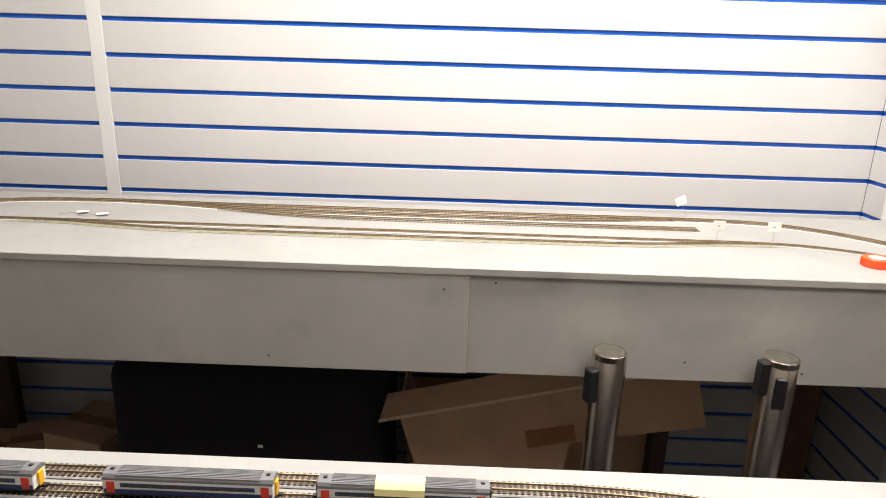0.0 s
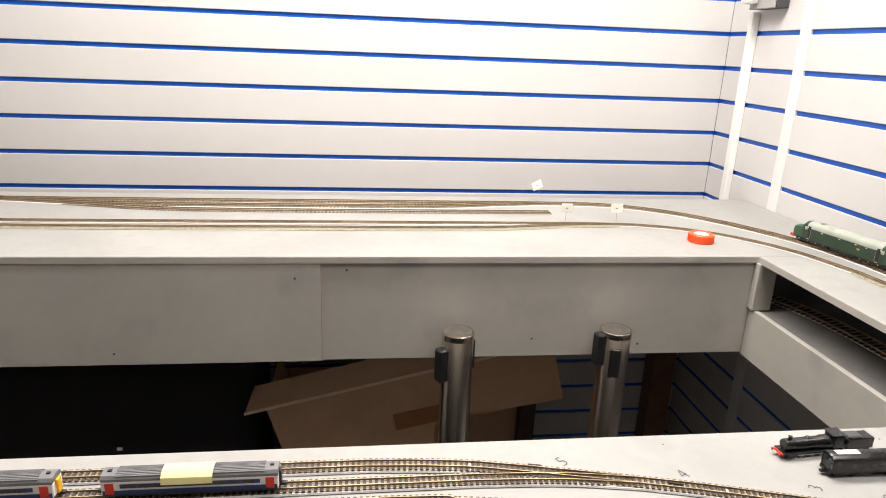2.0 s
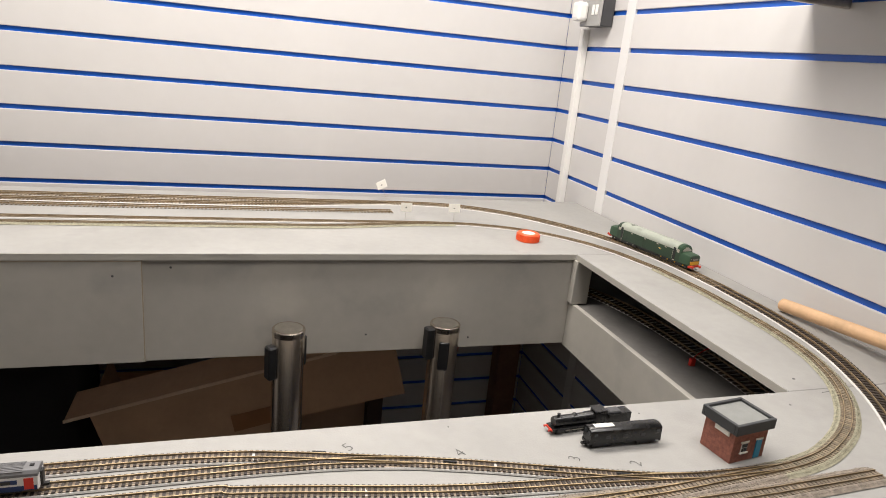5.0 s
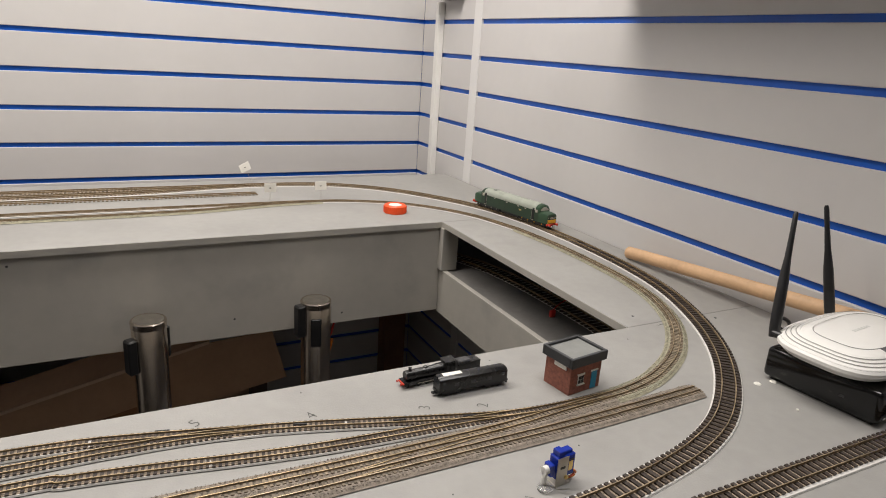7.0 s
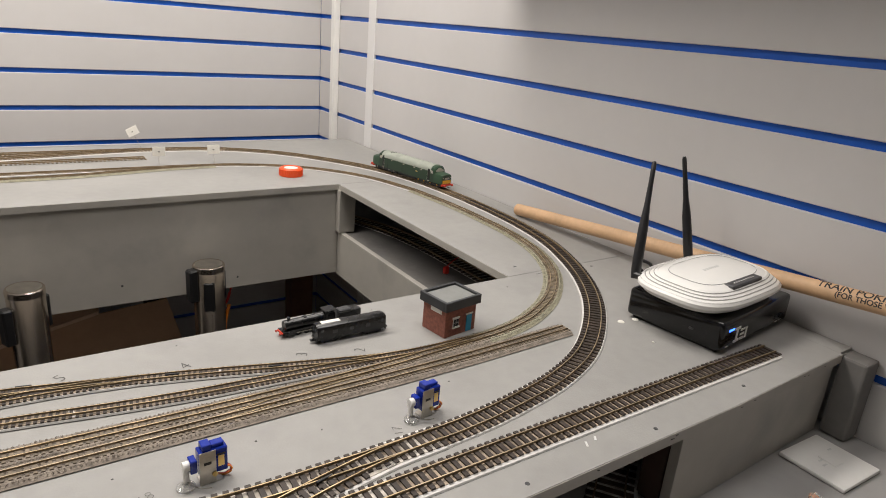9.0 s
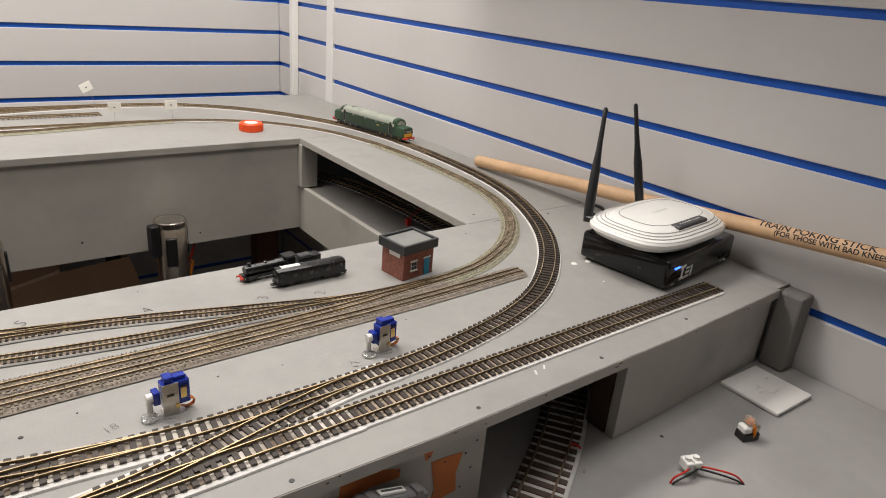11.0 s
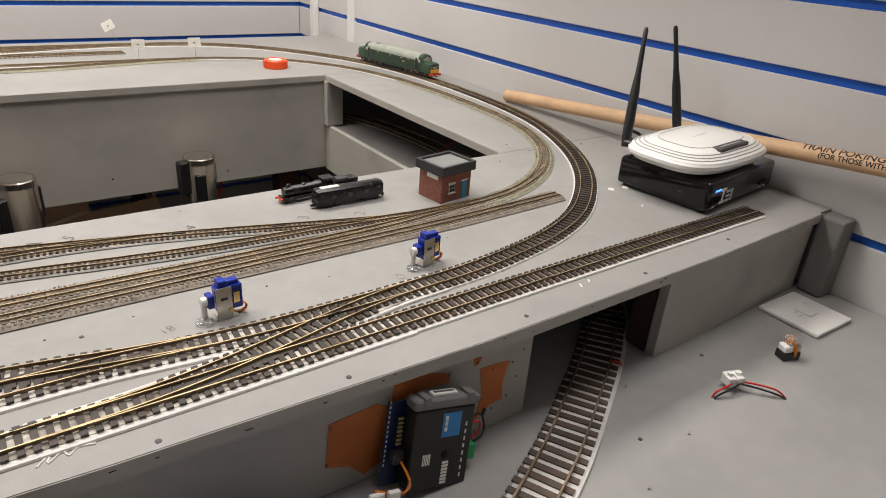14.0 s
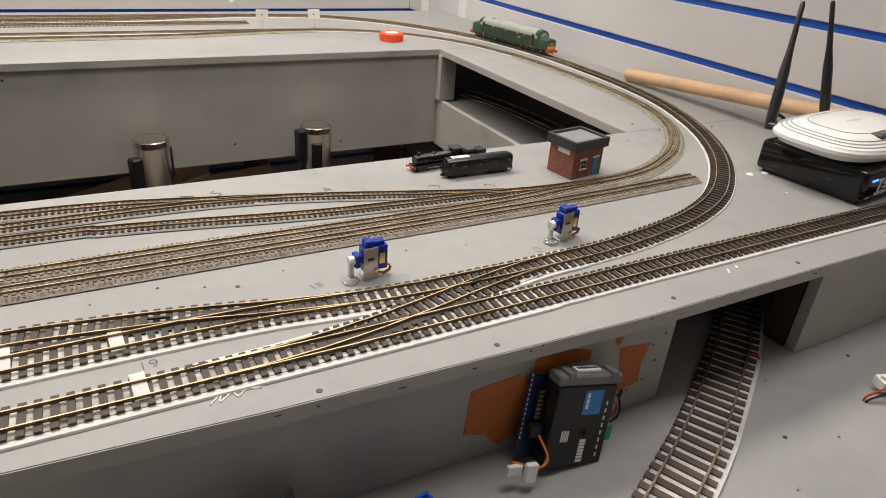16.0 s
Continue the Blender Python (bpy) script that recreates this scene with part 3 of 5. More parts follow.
track([(-0.98, 1.492), (-0.85, 1.483), (-0.7, 1.460), (-0.55, 1.450), (0.0, 1.449), (0.38, 1.451), (0.5, 1.463), (0.62, 1.482), (0.74, 1.489)], NG, ZB, "small gauge passing loop on pale ballast", "old", False, RAIL_DULL, SLEEPER_OLD)
track([(0.79, 0.4665), (0.70, 0.468), (0.64, 0.476), (0.55, 0.500), (0.46, 0.526), (0.384, 0.545), (0.333, 0.557), (0.28, 0.569), (0.226, 0.579), (0.15, 0.585), (0.05, 0.586), (-0.6, 0.586)], NG, ZB, "small gauge ladder track rising across the board", "worn", False)
track([(0.40, 0.5415), (0.33, 0.552), (0.26, 0.556), (0.15, 0.557), (-0.6, 0.557)], NG, ZB, "small gauge siding with white foam edges", "worn", False)
track([(0.68, 0.470), (0.60, 0.478), (0.5, 0.485), (0.43, 0.491), (0.36, 0.501), (0.30, 0.5115), (0.22, 0.523), (0.12, 0.529), (-0.6, 0.530)], NG, ZB, "small gauge siding with white foam edges", "worn", False)
track([(0.79, 0.4655), (0.72, 0.4605), (0.64, 0.4545), (0.56, 0.4530), (0.45, 0.4545), (0.36, 0.4575), (0.26, 0.4605), (0.0, 0.462), (-0.6, 0.463)], NG, ZB, "small gauge track on grey ballast", "ballast", False, RAIL, SLEEPER_OLD, bed_half=0.0142)
track([(0.905, 0.4385), (0.80, 0.4345), (0.70, 0.4320), (0.5, 0.4330), (0.3, 0.4345), (0.0, 0.436), (-0.6, 0.437)], NG, ZB, "small gauge dead-end siding on grey ballast", "ballast", False, RAIL_DULL, SLEEPER_OLD, bed_half=0.0142)
track([(0.64, 0.4545), (0.56, 0.4485), (0.48, 0.4385), (0.41, 0.4335)], NG, ZB, "small gauge crossover between ballasted tracks", None, False)

# point blades and frogs that show as black bars between the rails
for x, y, a in ((0.30, 0.572, -13), (0.43, 0.535, -16), (0.53, 0.506, -15), (0.605, 0.486, -15)):
    fb = thing("point_frog", pose(x, y, ZB + 0.0052, 0, 0, a), "black plastic point frog between small rails", "point frog", "point frogs")
    part("frog", bx(-0.007, 0.007, -0.0012, 0.0012, -0.001, 0.0006, bevel=0.0003), BLACK, fb)
for x, y, a in ((0.50, 0.309, 11), (0.245, 0.351, -11), (0.26, 0.282, 4)):
    fb = thing("point_frog", pose(x, y, ZB + 0.0062, 0, 0, a), "black plastic point frog between larger rails", "point frog", "point frogs")
    part("frog", bx(-0.008, 0.008, -0.0012, 0.0012, -0.001, 0.0008, bevel=0.0004), BLACK, fb)

for x, y, a in ((0.353, 0.5527, 102), (0.236, 0.5773, 100), (0.476, 0.5215, 106), (0.335, 0.5055, 98)):
    part("foam_patch", bx(-0.0075, 0.0075, -0.0022, 0.0022, 0.0005, 0.0037), FOAM, base, "white foam showing between sleepers").matrix_basis = pose(x, y, ZB, 0, 0, a)
for x, y, w in ((0.2145, 0.337, 0.0095), (0.224, 0.2775, 0.0095), (0.146, 0.341, 0.008)):
    part("foam_patch", bx(-w / 2, w / 2, -0.0145, 0.0145, 0.0005, 0.0046), FOAM, base, "white foam showing between sleepers").matrix_basis = pose(x, y, ZB, 0, 0, 3)
speck_me = mesh_of("speck", lathe(bmesh.new(), [(0.0022, 0.0), (0.0016, 0.0006), (0.0006, 0.0008)], 7), PENCIL)
for x, y, k in ((0.310, 0.384, 1.0), (0.285, 0.393, 0.6), (0.352, 0.396, 0.5), (0.47, 0.392, 0.6), (0.53, 0.381, 0.45), (0.69, 0.40, 0.5), (0.86, 0.355, 0.5), (0.93, 0.59, 0.6), (0.70, 0.60, 0.5), (0.45, 0.605, 0.5), (0.25, 0.405, 0.7), (0.20, 0.398, 0.5)):
    share("speck", speck_me, base, pose(x, y, ZB + 0.0001, 0, 0, 40 * k) @ Matrix.Scale(k, 4))
part("chalk_scribble", tube(bmesh.new(), [(0.262, 0.246, 0.0003), (0.270, 0.254, 0.0003), (0.268, 0.246, 0.0003), (0.277, 0.253, 0.0003), (0.280, 0.247, 0.0003), (0.286, 0.252, 0.0003), (0.296, 0.250, 0.0003)], 0.0007, 6, 0.002), SCRATCH, base, "white chalk scribble").matrix_basis = pose(0, 0, ZB)
for k in range(16):
    x = random.uniform(0.26, 1.18)
    part("chip", bx(-random.uniform(0.0008, 0.005), 0.0012, -0.0002, 0.0004, -random.uniform(0.0002, 0.0006), 0.0003), INK, base, "dark chip in the paint").matrix_basis = pose(x, front_y(x) - 0.0011, ZB - random.uniform(0.002, 0.010), 0, random.uniform(-6, 6), 0)

# ---- hand-written numerals on the board ----
for words, x, y, a, s in (("5", 0.335, 0.577, 32, 0.016), ("4", 0.451, 0.549, 34, 0.016), ("3", 0.575, 0.522, 60, 0.015), ("2", 0.64, 0.503, 60, 0.015), ("17", 0.598, 0.345, 75, 0.011), ("18", 0.372, 0.357, 20, 0.010), ("19", 0.232, 0.299, 5, 0.011)):
    share("numeral", text_mesh("numeral", words, s * 1.3, PENCIL, thin=0.0004), base, pose(x, y, ZB + 0.0004, 0, 0, a))
for x, y, a, l in ((0.745, 0.243, 60, 0.008), (0.76, 0.246, 50, 0.007), (0.775, 0.33, 70, 0.007), (0.765, 0.325, 60, 0.006)):
    part("scuff", bx(-l / 2, l / 2, -0.0011, 0.0011, 0.0002, 0.0005), SCRATCH, base).matrix_basis = pose(x, y, ZB, 0, 0, a)
for x, y, a, l in ((1.03, 0.615, 5, 0.04), (1.05, 0.607, 80, 0.012)):
    part("pencil_line", bx(-l / 2, l / 2, -0.0004, 0.0004, 0.0002, 0.0004), INK, base).matrix_basis = pose(x, y, ZB, 0, 0, a)

# ---- larger gauge diesel locomotive ----


def body_section(x, half, z0, cant, top, n=7):
    """Tumblehome section: straight sides and an arched roof, from left foot to right foot."""
    pts = [(x, half * 0.97, z0), (x, half, z0 + (cant - z0) * 0.4), (x, half * 0.985, cant)]
    for i in range(1, n):
        a = math.pi * i / n
        pts.append((x, half * 0.985 * math.cos(a), cant + (top - cant) * math.sin(a) ** 0.8))
    pts += [(x, -half * 0.985, cant), (x, -half, z0 + (cant - z0) * 0.4), (x, -half * 0.97, z0)]
    return pts


def diesel_locomotive(m):
    """Nose at +x; origin on the rail head at mid length."""
    t = thing("diesel_locomotive", m, "green model diesel locomotive with grey roof and yellow nose panel", "locomotive")
    H, Z0, ZC, ZT = 0.0178, 0.0115, 0.0405, 0.0520
    part("body", loft(bmesh.new(), [[(x, y, z) for x, y, z in ((x, H * 0.97, Z0), (x, H, 0.024), (x, H * 0.985, ZC), (x, -H * 0.985, ZC), (x, -H, 0.024), (x, -H * 0.97, Z0))] for x in (-0.101, 0.101)]), LOCO_GREEN, t)
    roof = bmesh.new()
    loft(roof, [[p for p in body_section(x, H + 0.0002, ZC - 0.0045, ZC + 0.0005, ZT, 10)] for x in (-0.092, -0.05, 0.0, 0.05, 0.092)])
    part("roof", roof, LOCO_ROOF, t, "pale grey-green curved roof", True)
    for x in (-0.072, -0.052, -0.03, -0.008, 0.014, 0.036, 0.058, 0.076):
        part("roof_seam", loft(bmesh.new(), [body_section(xx, H + 0.0004, ZC, ZC + 0.0006, ZT + 0.0002, 10) for xx in (x - 0.0002, x + 0.0002)]), LOCO_ROOF, t)
    for s in (-1, 1):
        for x0, x1 in ((-0.06, -0.02), (-0.01, 0.05)):
            part("roof_rib", bx(x0, x1, s * 0.0145 - 0.0005, s * 0.0145 + 0.0005, 0.0455, 0.0472), LOCO_ROOF, t)
    # noses, cabs and windscreens at both ends
    for s in (1, -1):
        e = part("cab", loft(bmesh.new(), [[(s * x, y * k, z) for _, y, z in body_section(0, H, Z0, ZC - dz, ZT - dt, 8)] for x, k, dz, dt in ((0.0915, 0.998, 0, 0.0006), (0.101, 0.995, 0.0006, 0.0012), (0.1045, 0.97, 0.003, 0.0065))]), NOSE_GREEN if s > 0 else LOCO_GREEN, t, "", True)
        nose = [[(s * x, y * w, z) for _, y, z in body_section(0, H, Z0 + zb, 0.0318 - dr, 0.0372 - dr, 8)] for x, w, zb, dr in ((0.103, 0.98, 0, 0), (0.118, 0.955, 0, 0.0003), (0.1265, 0.92, 0, 0.001), (0.1300, 0.86, 0.001, 0.0028))]
        part("nose", loft(bmesh.new(), nose), NOSE_GREEN, t, "green nose", True)
        part("warning_panel", bx(*sorted((s * 0.1299, s * 0.1307)), -0.0138, 0.0138, 0.0128, 0.0212, bevel=0.0003), YELLOW, t, "yellow warning panel")
        part("headcode_box", bx(*sorted((s * 0.1299, s * 0.1309)), -0.0085, 0.0085, 0.0222, 0.0286, bevel=0.0004), BLACK, t)
        for i in range(4):
            part("headcode_panel", bx(*sorted((s * 0.1309, s * 0.1312)), -0.0074 + i * 0.0039, -0.0044 + i * 0.0039, 0.0232, 0.0276), CREAMGLASS, t)
        for y in (-0.0118, 0.0118):
            part("lamp", lathe(bmesh.new(), [(0.0013, 0), (0.0013, 0.0012), (0.0008, 0.0015)], 10, pose(s * 0.1296, y, 0.0265, 0, 90 * s, 0)), CREAMGLASS, t)
        for y0, y1, sk in ((-0.0135, -0.0048, 1), (-0.0042, 0.0042, 0), (0.0048, 0.0135, 1)):
            ws = bmesh.new()
            v = [ws.verts.new(p) for p in ((s * (0.1056 - 0.0004 * sk * (y0 < 0)), y0, 0.0372), (s * (0.1056 - 0.0004 * sk * (y1 > 0)), y1, 0.0372), (s * (0.1044 - 0.0004 * sk * (y1 > 0)), y1 * 0.86, 0.0460 - 0.0022 * sk * (y1 > 0)), (s * (0.1044 - 0.0004 * sk * (y0 < 0)), y0 * 0.86, 0.0460 - 0.0022 * sk * (y0 < 0)))]
            f = ws.faces.new(v)
            f.normal_update()
            bmesh.ops.solidify(ws, geom=[f], thickness=0.0008)
            part("windscreen", ws, CREAMGLASS, t)
        for y in (-1, 1):
            part("cab_window", bx(*sorted((s * 0.0915, s * 0.0985)), y * H - 0.0004, y * H + 0.0004, 0.0325, 0.0395, bevel=0.0002), CREAMGLASS, t)
            part("cab_door", bx(*sorted((s * 0.082, s * 0.0885)), y * (H + 0.0001) - 0.0003, y * (H + 0.0001) + 0.0003, 0.0135, 0.0415, bevel=0.0002), BLACK, t, "dark recessed cab door")
            part("handrail", tube(bmesh.new(), [(s * 0.0808, y * (H + 0.001), 0.0145), (s * 0.0808, y * (H + 0.001), 0.034)], 0.0003, 5), STEEL, t)
            part("step_plate", bx(*sorted((s * 0.082, s * 0.0885)), y * (H + 0.0005) - 0.0003, y * (H + 0.0005) + 0.0003, 0.0122, 0.0135), CREAMGLASS, t)
        beam = part("buffer_beam", bx(*sorted((s * 0.1265, s * 0.1315)), -0.0155, 0.0155, 0.0070, 0.0118, bevel=0.0005), RED, t, "red buffer beam")
        for y in (-0.0115, 0.0115):
            bf = part("buffer", lathe(bmesh.new(), [(0.0022, 0), (0.0022, 0.004), (0.0013, 0.0042), (0.0013, 0.0062), (0.0034, 0.0064), (0.0032, 0.0074)], 14, pose(s * 0.1312, y, 0.0100, 0, 90 * s, 0)), RED, t, "red buffer", True)
        part("coupling", tube(bmesh.new(), [(s * 0.1305, 0, 0.0075), (s * 0.137, 0, 0.0062), (s * 0.1385, 0.004, 0.006), (s * 0.1385, -0.004, 0.006)], 0.0007, 6, 0.002), BLACK, t)
        bogie = part("bogie", bx(*sorted((s * 0.036, s * 0.122)), -0.0135, 0.0135, 0.0035, 0.0105, bevel=0.001), BLACK, t)
        for x in (0.046, 0.066, 0.088, 0.112):
            for y in (-1, 1):
                w = part("wheel", lathe(bmesh.new(), [(0.0075 if x < 0.1 else 0.006, 0), (0.0075 if x < 0.1 else 0.006, 0.0018), (0.005, 0.002)], 20, pose(s * x, y * 0.0072, 0.0077 if x < 0.1 else 0.0062, 90 * -y, 0, 0)), BLACK, bogie, "", True)
                part("axle_box", lathe(bmesh.new(), [(0.0016, 0), (0.0016, 0.0008), (0.0008, 0.0011)], 10, pose(s * x, y * 0.0138, 0.0075, 90 * -y, 0, 0)), YELLOW if s > 0 else CREAMGLASS, bogie)
    part("underframe", bx(-0.033, 0.033, -0.0125, 0.0125, 0.004, 0.0112, bevel=0.0012), BLACK, t)
    part("skirt", bx(-0.1, 0.1, -0.0172, 0.0172, 0.0102, 0.0118, bevel=0.0003), BLACK, t)
    fan = part("roof_fan", lathe(bmesh.new(), [(0.0074, -0.001), (0.0074, 0.0003), (0.0068, 0.0005)], 24, pose(-0.066, 0, ZT - 0.0006)), BLACK, t)
    for a in (0, 90):
        part("fan_bar", bx(-0.0074, 0.0074, -0.0006, 0.0006, 0.0003, 0.0008), LOCO_ROOF, fan).matrix_basis = pose(-0.066, 0, ZT - 0.0006, 0, 0, a + 20)
    for x, y in ((0.058, 0.006), (0.02, 0.004), (-0.028, 0.007)):
        part("roof_vent", lathe(bmesh.new(), [(0.0013, 0), (0.0013, 0.001), (0.0005, 0.0013)], 10, pose(x, y, ZT - 0.0016)), BLACK, t)
    for y in (-1, 1):
        for x in (-0.055, -0.01, 0.03, 0.055):
            part("side_window", bx(x, x + 0.0055, y * H - 0.0004, y * H + 0.0004, 0.033, 0.0355, bevel=0.0003), CREAMGLASS, t)
        em = bmesh.new()
        lathe(em, [(0.0021, 0), (0.0021, 0.0003)], 12, pose(0.041, y * H, 0.0265, -90 * y, 0, 0))
        box(em, 0.0365, 0.0455, *sorted((y * H, y * (H + 0.00025))), 0.0259, 0.0272)
        part("crest", em, GOLD, t, "small gold crest")
        part("door_seam", bx(-0.012, -0.0116, y * H - 0.0002, y * H + 0.0002, 0.013, 0.036), BLACK, t)
        part("door_seam", bx(-0.068, -0.0676, y * H - 0.0002, y * H + 0.0002, 0.013, 0.036), BLACK, t)
    return t


ZRAIL = ZB + 0.0022 + 0.0018 + 0.0026
front, rear = Vector((1.172, 1.115)), Vector((1.124, 1.365))
mid, d = (front + rear) / 2, front - rear
diesel_locomotive(pose(mid.x, mid.y, ZRAIL, 0, 0, math.degrees(math.atan2(d.y, d.x))) @ Matrix.Scale(0.98, 4))

# ---- small gauge coaches on the back road ----


def coach(x0, x1, y, label, note=False, yellow=(False, True)):
    L, t = x1 - x0, None
    t = thing("model_coach", pose((x0 + x1) / 2, y, ZB + 0.0022 + 0.0013 + 0.002) @ Matrix.Diagonal((1, 0.97, 0.95, 1)), label, "model coach", "coaches on the siding")
    h, H = L / 2, 0.0094
    part("body", bx(-h, h, -H, H, 0.004, 0.0185, bevel=0.0006), COACH_WHITE, t, "white body side")
    part("lower_band", bx(-h + 0.001, h - 0.001, -H - 0.0002, H + 0.0002, 0.0038, 0.0092, bevel=0.0003), COACH_BLUE, t, "navy lower band")
    for s in (-1, 1):
        part("window_band", bx(-h + 0.016, h - 0.016, *sorted((s * H, s * (H + 0.0004))), 0.0112, 0.0158, bevel=0.0002), COACH_BLUE, t, "navy window band")
        n = 9
        for i in range(n):
            a = -h + 0.019 + i * (L - 0.038) / n
            part("window", bx(a, a + (L - 0.038) / n - 0.002, *sorted((s * (H + 0.0003), s * (H + 0.0006))), 0.0118, 0.0152), SMOKED, t)
        for e in (-1, 1):
            part("door", bx(*sorted((e * (h - 0.011), e * (h - 0.0035))), *sorted((s * H, s * (H + 0.0005))), 0.0052, 0.0170, bevel=0.0002), COACH_RED, t, "red door")
    roof = bmesh.new()
    loft(roof, [[(x, y2, z) for y2, z in ((H, 0.0183), (H * 0.96, 0.0208), (H * 0.7, 0.0233), (0, 0.0243), (-H * 0.7, 0.0233), (-H * 0.96, 0.0208), (-H, 0.0183))] for x in (-h, h)])
    part("roof", roof, COACH_ROOF, t, "grey ribbed roof", True)
    for k in (-0.8, -0.6, -0.4, -0.2, 0, 0.2, 0.4, 0.6, 0.8):
        zz = 0.0243 - 0.0019 * abs(k) ** 1.7
        part("roof_rib", bx(-h + 0.012, h - 0.012, k * H - 0.00035, k * H + 0.00035, zz - 0.0006, zz + 0.0003), COACH_ROOF, t)
    for e in (-1, 1):
        part("roof_vent", bx(e * (h - 0.006) - 0.0018, e * (h - 0.006) + 0.0018, -0.0015, 0.0015, 0.0238, 0.0252, bevel=0.0003), BLACK, t)
        part("gangway", bx(*sorted((e * h, e * (h + 0.0022))), -0.0035, 0.0035, 0.0045, 0.019, bevel=0.0004), YELLOW if yellow[0 if e < 0 else 1] else BLACK, t, "yellow end door" if yellow[0 if e < 0 else 1] else "")
        part("coupling", bx(*sorted((e * h, e * (h + 0.006))), -0.002, 0.002, 0.002, 0.0045), BLACK, t)
        bg = part("bogie", bx(e * (h - 0.028) - 0.014, e * (h - 0.028) + 0.014, -0.0075, 0.0075, 0.0008, 0.0042, bevel=0.0004), BLACK, t)
        for dx in (-0.009, 0.009):
            for s in (-1, 1):
                part("wheel", lathe(bmesh.new(), [(0.003, 0), (0.003, 0.001)], 12, pose(e * (h - 0.028) + dx, s * 0.0045, 0.003, -90 * s)), BLACK, bg)
    part("underframe", bx(-h * 0.5, h * 0.5, -0.007, 0.007, 0.0012, 0.0042, bevel=0.0004), BLACK, t)
    if note:
        nt = thing("paper_note", pose((x0 + x1) / 2 - 0.003, y, ZB + 0.0055 + 0.0236), "pale yellow paper note folded over a coach roof", "note")
        sec = [(H + 0.0012, -0.0095), (H + 0.0004, -0.0036), (H * 0.7, -0.0006), (0, 0.0003), (-H * 0.7, -0.0006), (-H - 0.0006, -0.0036), (-H - 0.0016, -0.0098)]
        b = bmesh.new()
        rows = [[b.verts.new((x, p, q)) for p, q in sec] for x in (-0.022, 0.022)]
        fs = [b.faces.new((rows[0][i], rows[0][i + 1], rows[1][i + 1], rows[1][i])) for i in range(len(sec) - 1)]
        b.normal_update()
        bmesh.ops.solidify(b, geom=fs, thickness=-0.0003)
        part("sheet", b, NOTE, nt, "", True)
    return t


YC = 0.557
coach(-0.097, 0.055, YC, "grey-roofed model coach with red doors under a yellow note", True, (False, False))
coach(-0.288, -0.136, YC, "white and navy model coach with red doors and yellow end", False, (False, True))
coach(-0.502, -0.350, YC, "white and navy model coach with a yellow end door", False, (False, True))

# ---- small black locomotives standing on the bare board ----
steam = thing("steam_locomotive", pose(0.612, 0.583, ZB, 0, 0, 184), "small black model steam locomotive with red buffers and tender", "locomotive")
part("boiler", lathe(bmesh.new(), [(0.0062, 0), (0.0066, 0.002), (0.0066, 0.044), (0.0075, 0.046), (0.0078, 0.062)], 20, pose(-0.006, 0, 0.0150, 0, 90, 0)), LOCO_BLACK, steam, "", True)
part("running_plate", bx(-0.010, 0.066, -0.0082, 0.0082, 0.0072, 0.0088, bevel=0.0003), LOCO_BLACK, steam)
part("cab", bx(0.052, 0.066, -0.0085, 0.0085, 0.0085, 0.0245, bevel=0.0015), LOCO_BLACK, steam)
part("cab_roof", bx(0.050, 0.068, -0.0088, 0.0088, 0.0246, 0.0258, bevel=0.0006), LOCO_BLACK, steam)
part("chimney", lathe(bmesh.new(), [(0.0022, 0), (0.0019, 0.003), (0.0025, 0.0042)], 14, pose(0.001, 0, 0.0208)), LOCO_BLACK, steam, "", True)
part("dome", lathe(bmesh.new(), [(0.003, 0), (0.0028, 0.0016), (0.0012, 0.0026)], 14, pose(0.024, 0, 0.0208)), LOCO_BLACK, steam, "", True)
part("buffer_beam", bx(-0.0115, -0.0098, -0.0075, 0.0075, 0.0052, 0.0078, bevel=0.0003), RED, steam, "red buffer beam")
for y in (-0.0055, 0.0055):
    part("buffer", lathe(bmesh.new(), [(0.001, 0), (0.001, 0.0025), (0.0018, 0.0026), (0.0018, 0.0032)], 10, pose(-0.0113, y, 0.0066, 0, -90, 0)), RED, steam, "red buffer")
for x in (0.012, 0.024, 0.036, 0.048):
    for s in (-1, 1):
        part("driving_wheel", lathe(bmesh.new(), [(0.0048, 0), (0.0048, 0.001), (0.003, 0.0012)], 16, pose(x, s * 0.0052, 0.0048, -90 * s)), LOCO_BLACK, steam)
for s in (-1, 1):
    part("cylinder", bx(-0.004, 0.006, *sorted((s * 0.0062, s * 0.0092)), 0.0035, 0.0075, bevel=0.0008), LOCO_BLACK, steam)
    part("coupling_rod", bx(0.010, 0.050, *sorted((s * 0.0066, s * 0.0073)), 0.0036, 0.0046), STEEL, steam)
    part("wheel", lathe(bmesh.new(), [(0.003, 0), (0.003, 0.001)], 12, pose(-0.004, s * 0.0046, 0.003, -90 * s)), LOCO_BLACK, steam)
tender = part("tender", bx(0.071, 0.106, -0.0082, 0.0082, 0.006, 0.0195, bevel=0.0008), LOCO_BLACK, steam)
part("coal", bx(0.073, 0.092, -0.0068, 0.0068, 0.0186, 0.0215, bevel=0.002), CASEGREY, tender)
for x in (0.078, 0.089, 0.100):
    for s in (-1, 1):
        part("wheel", lathe(bmesh.new(), [(0.0036, 0), (0.0036, 0.001)], 12, pose(x, s * 0.0052, 0.0036, -90 * s)), LOCO_BLACK, tender)
steam.matrix_basis = pose(0.573, 0.578, ZB, 0, 0, 4) @ Matrix.Scale(0.93, 4)

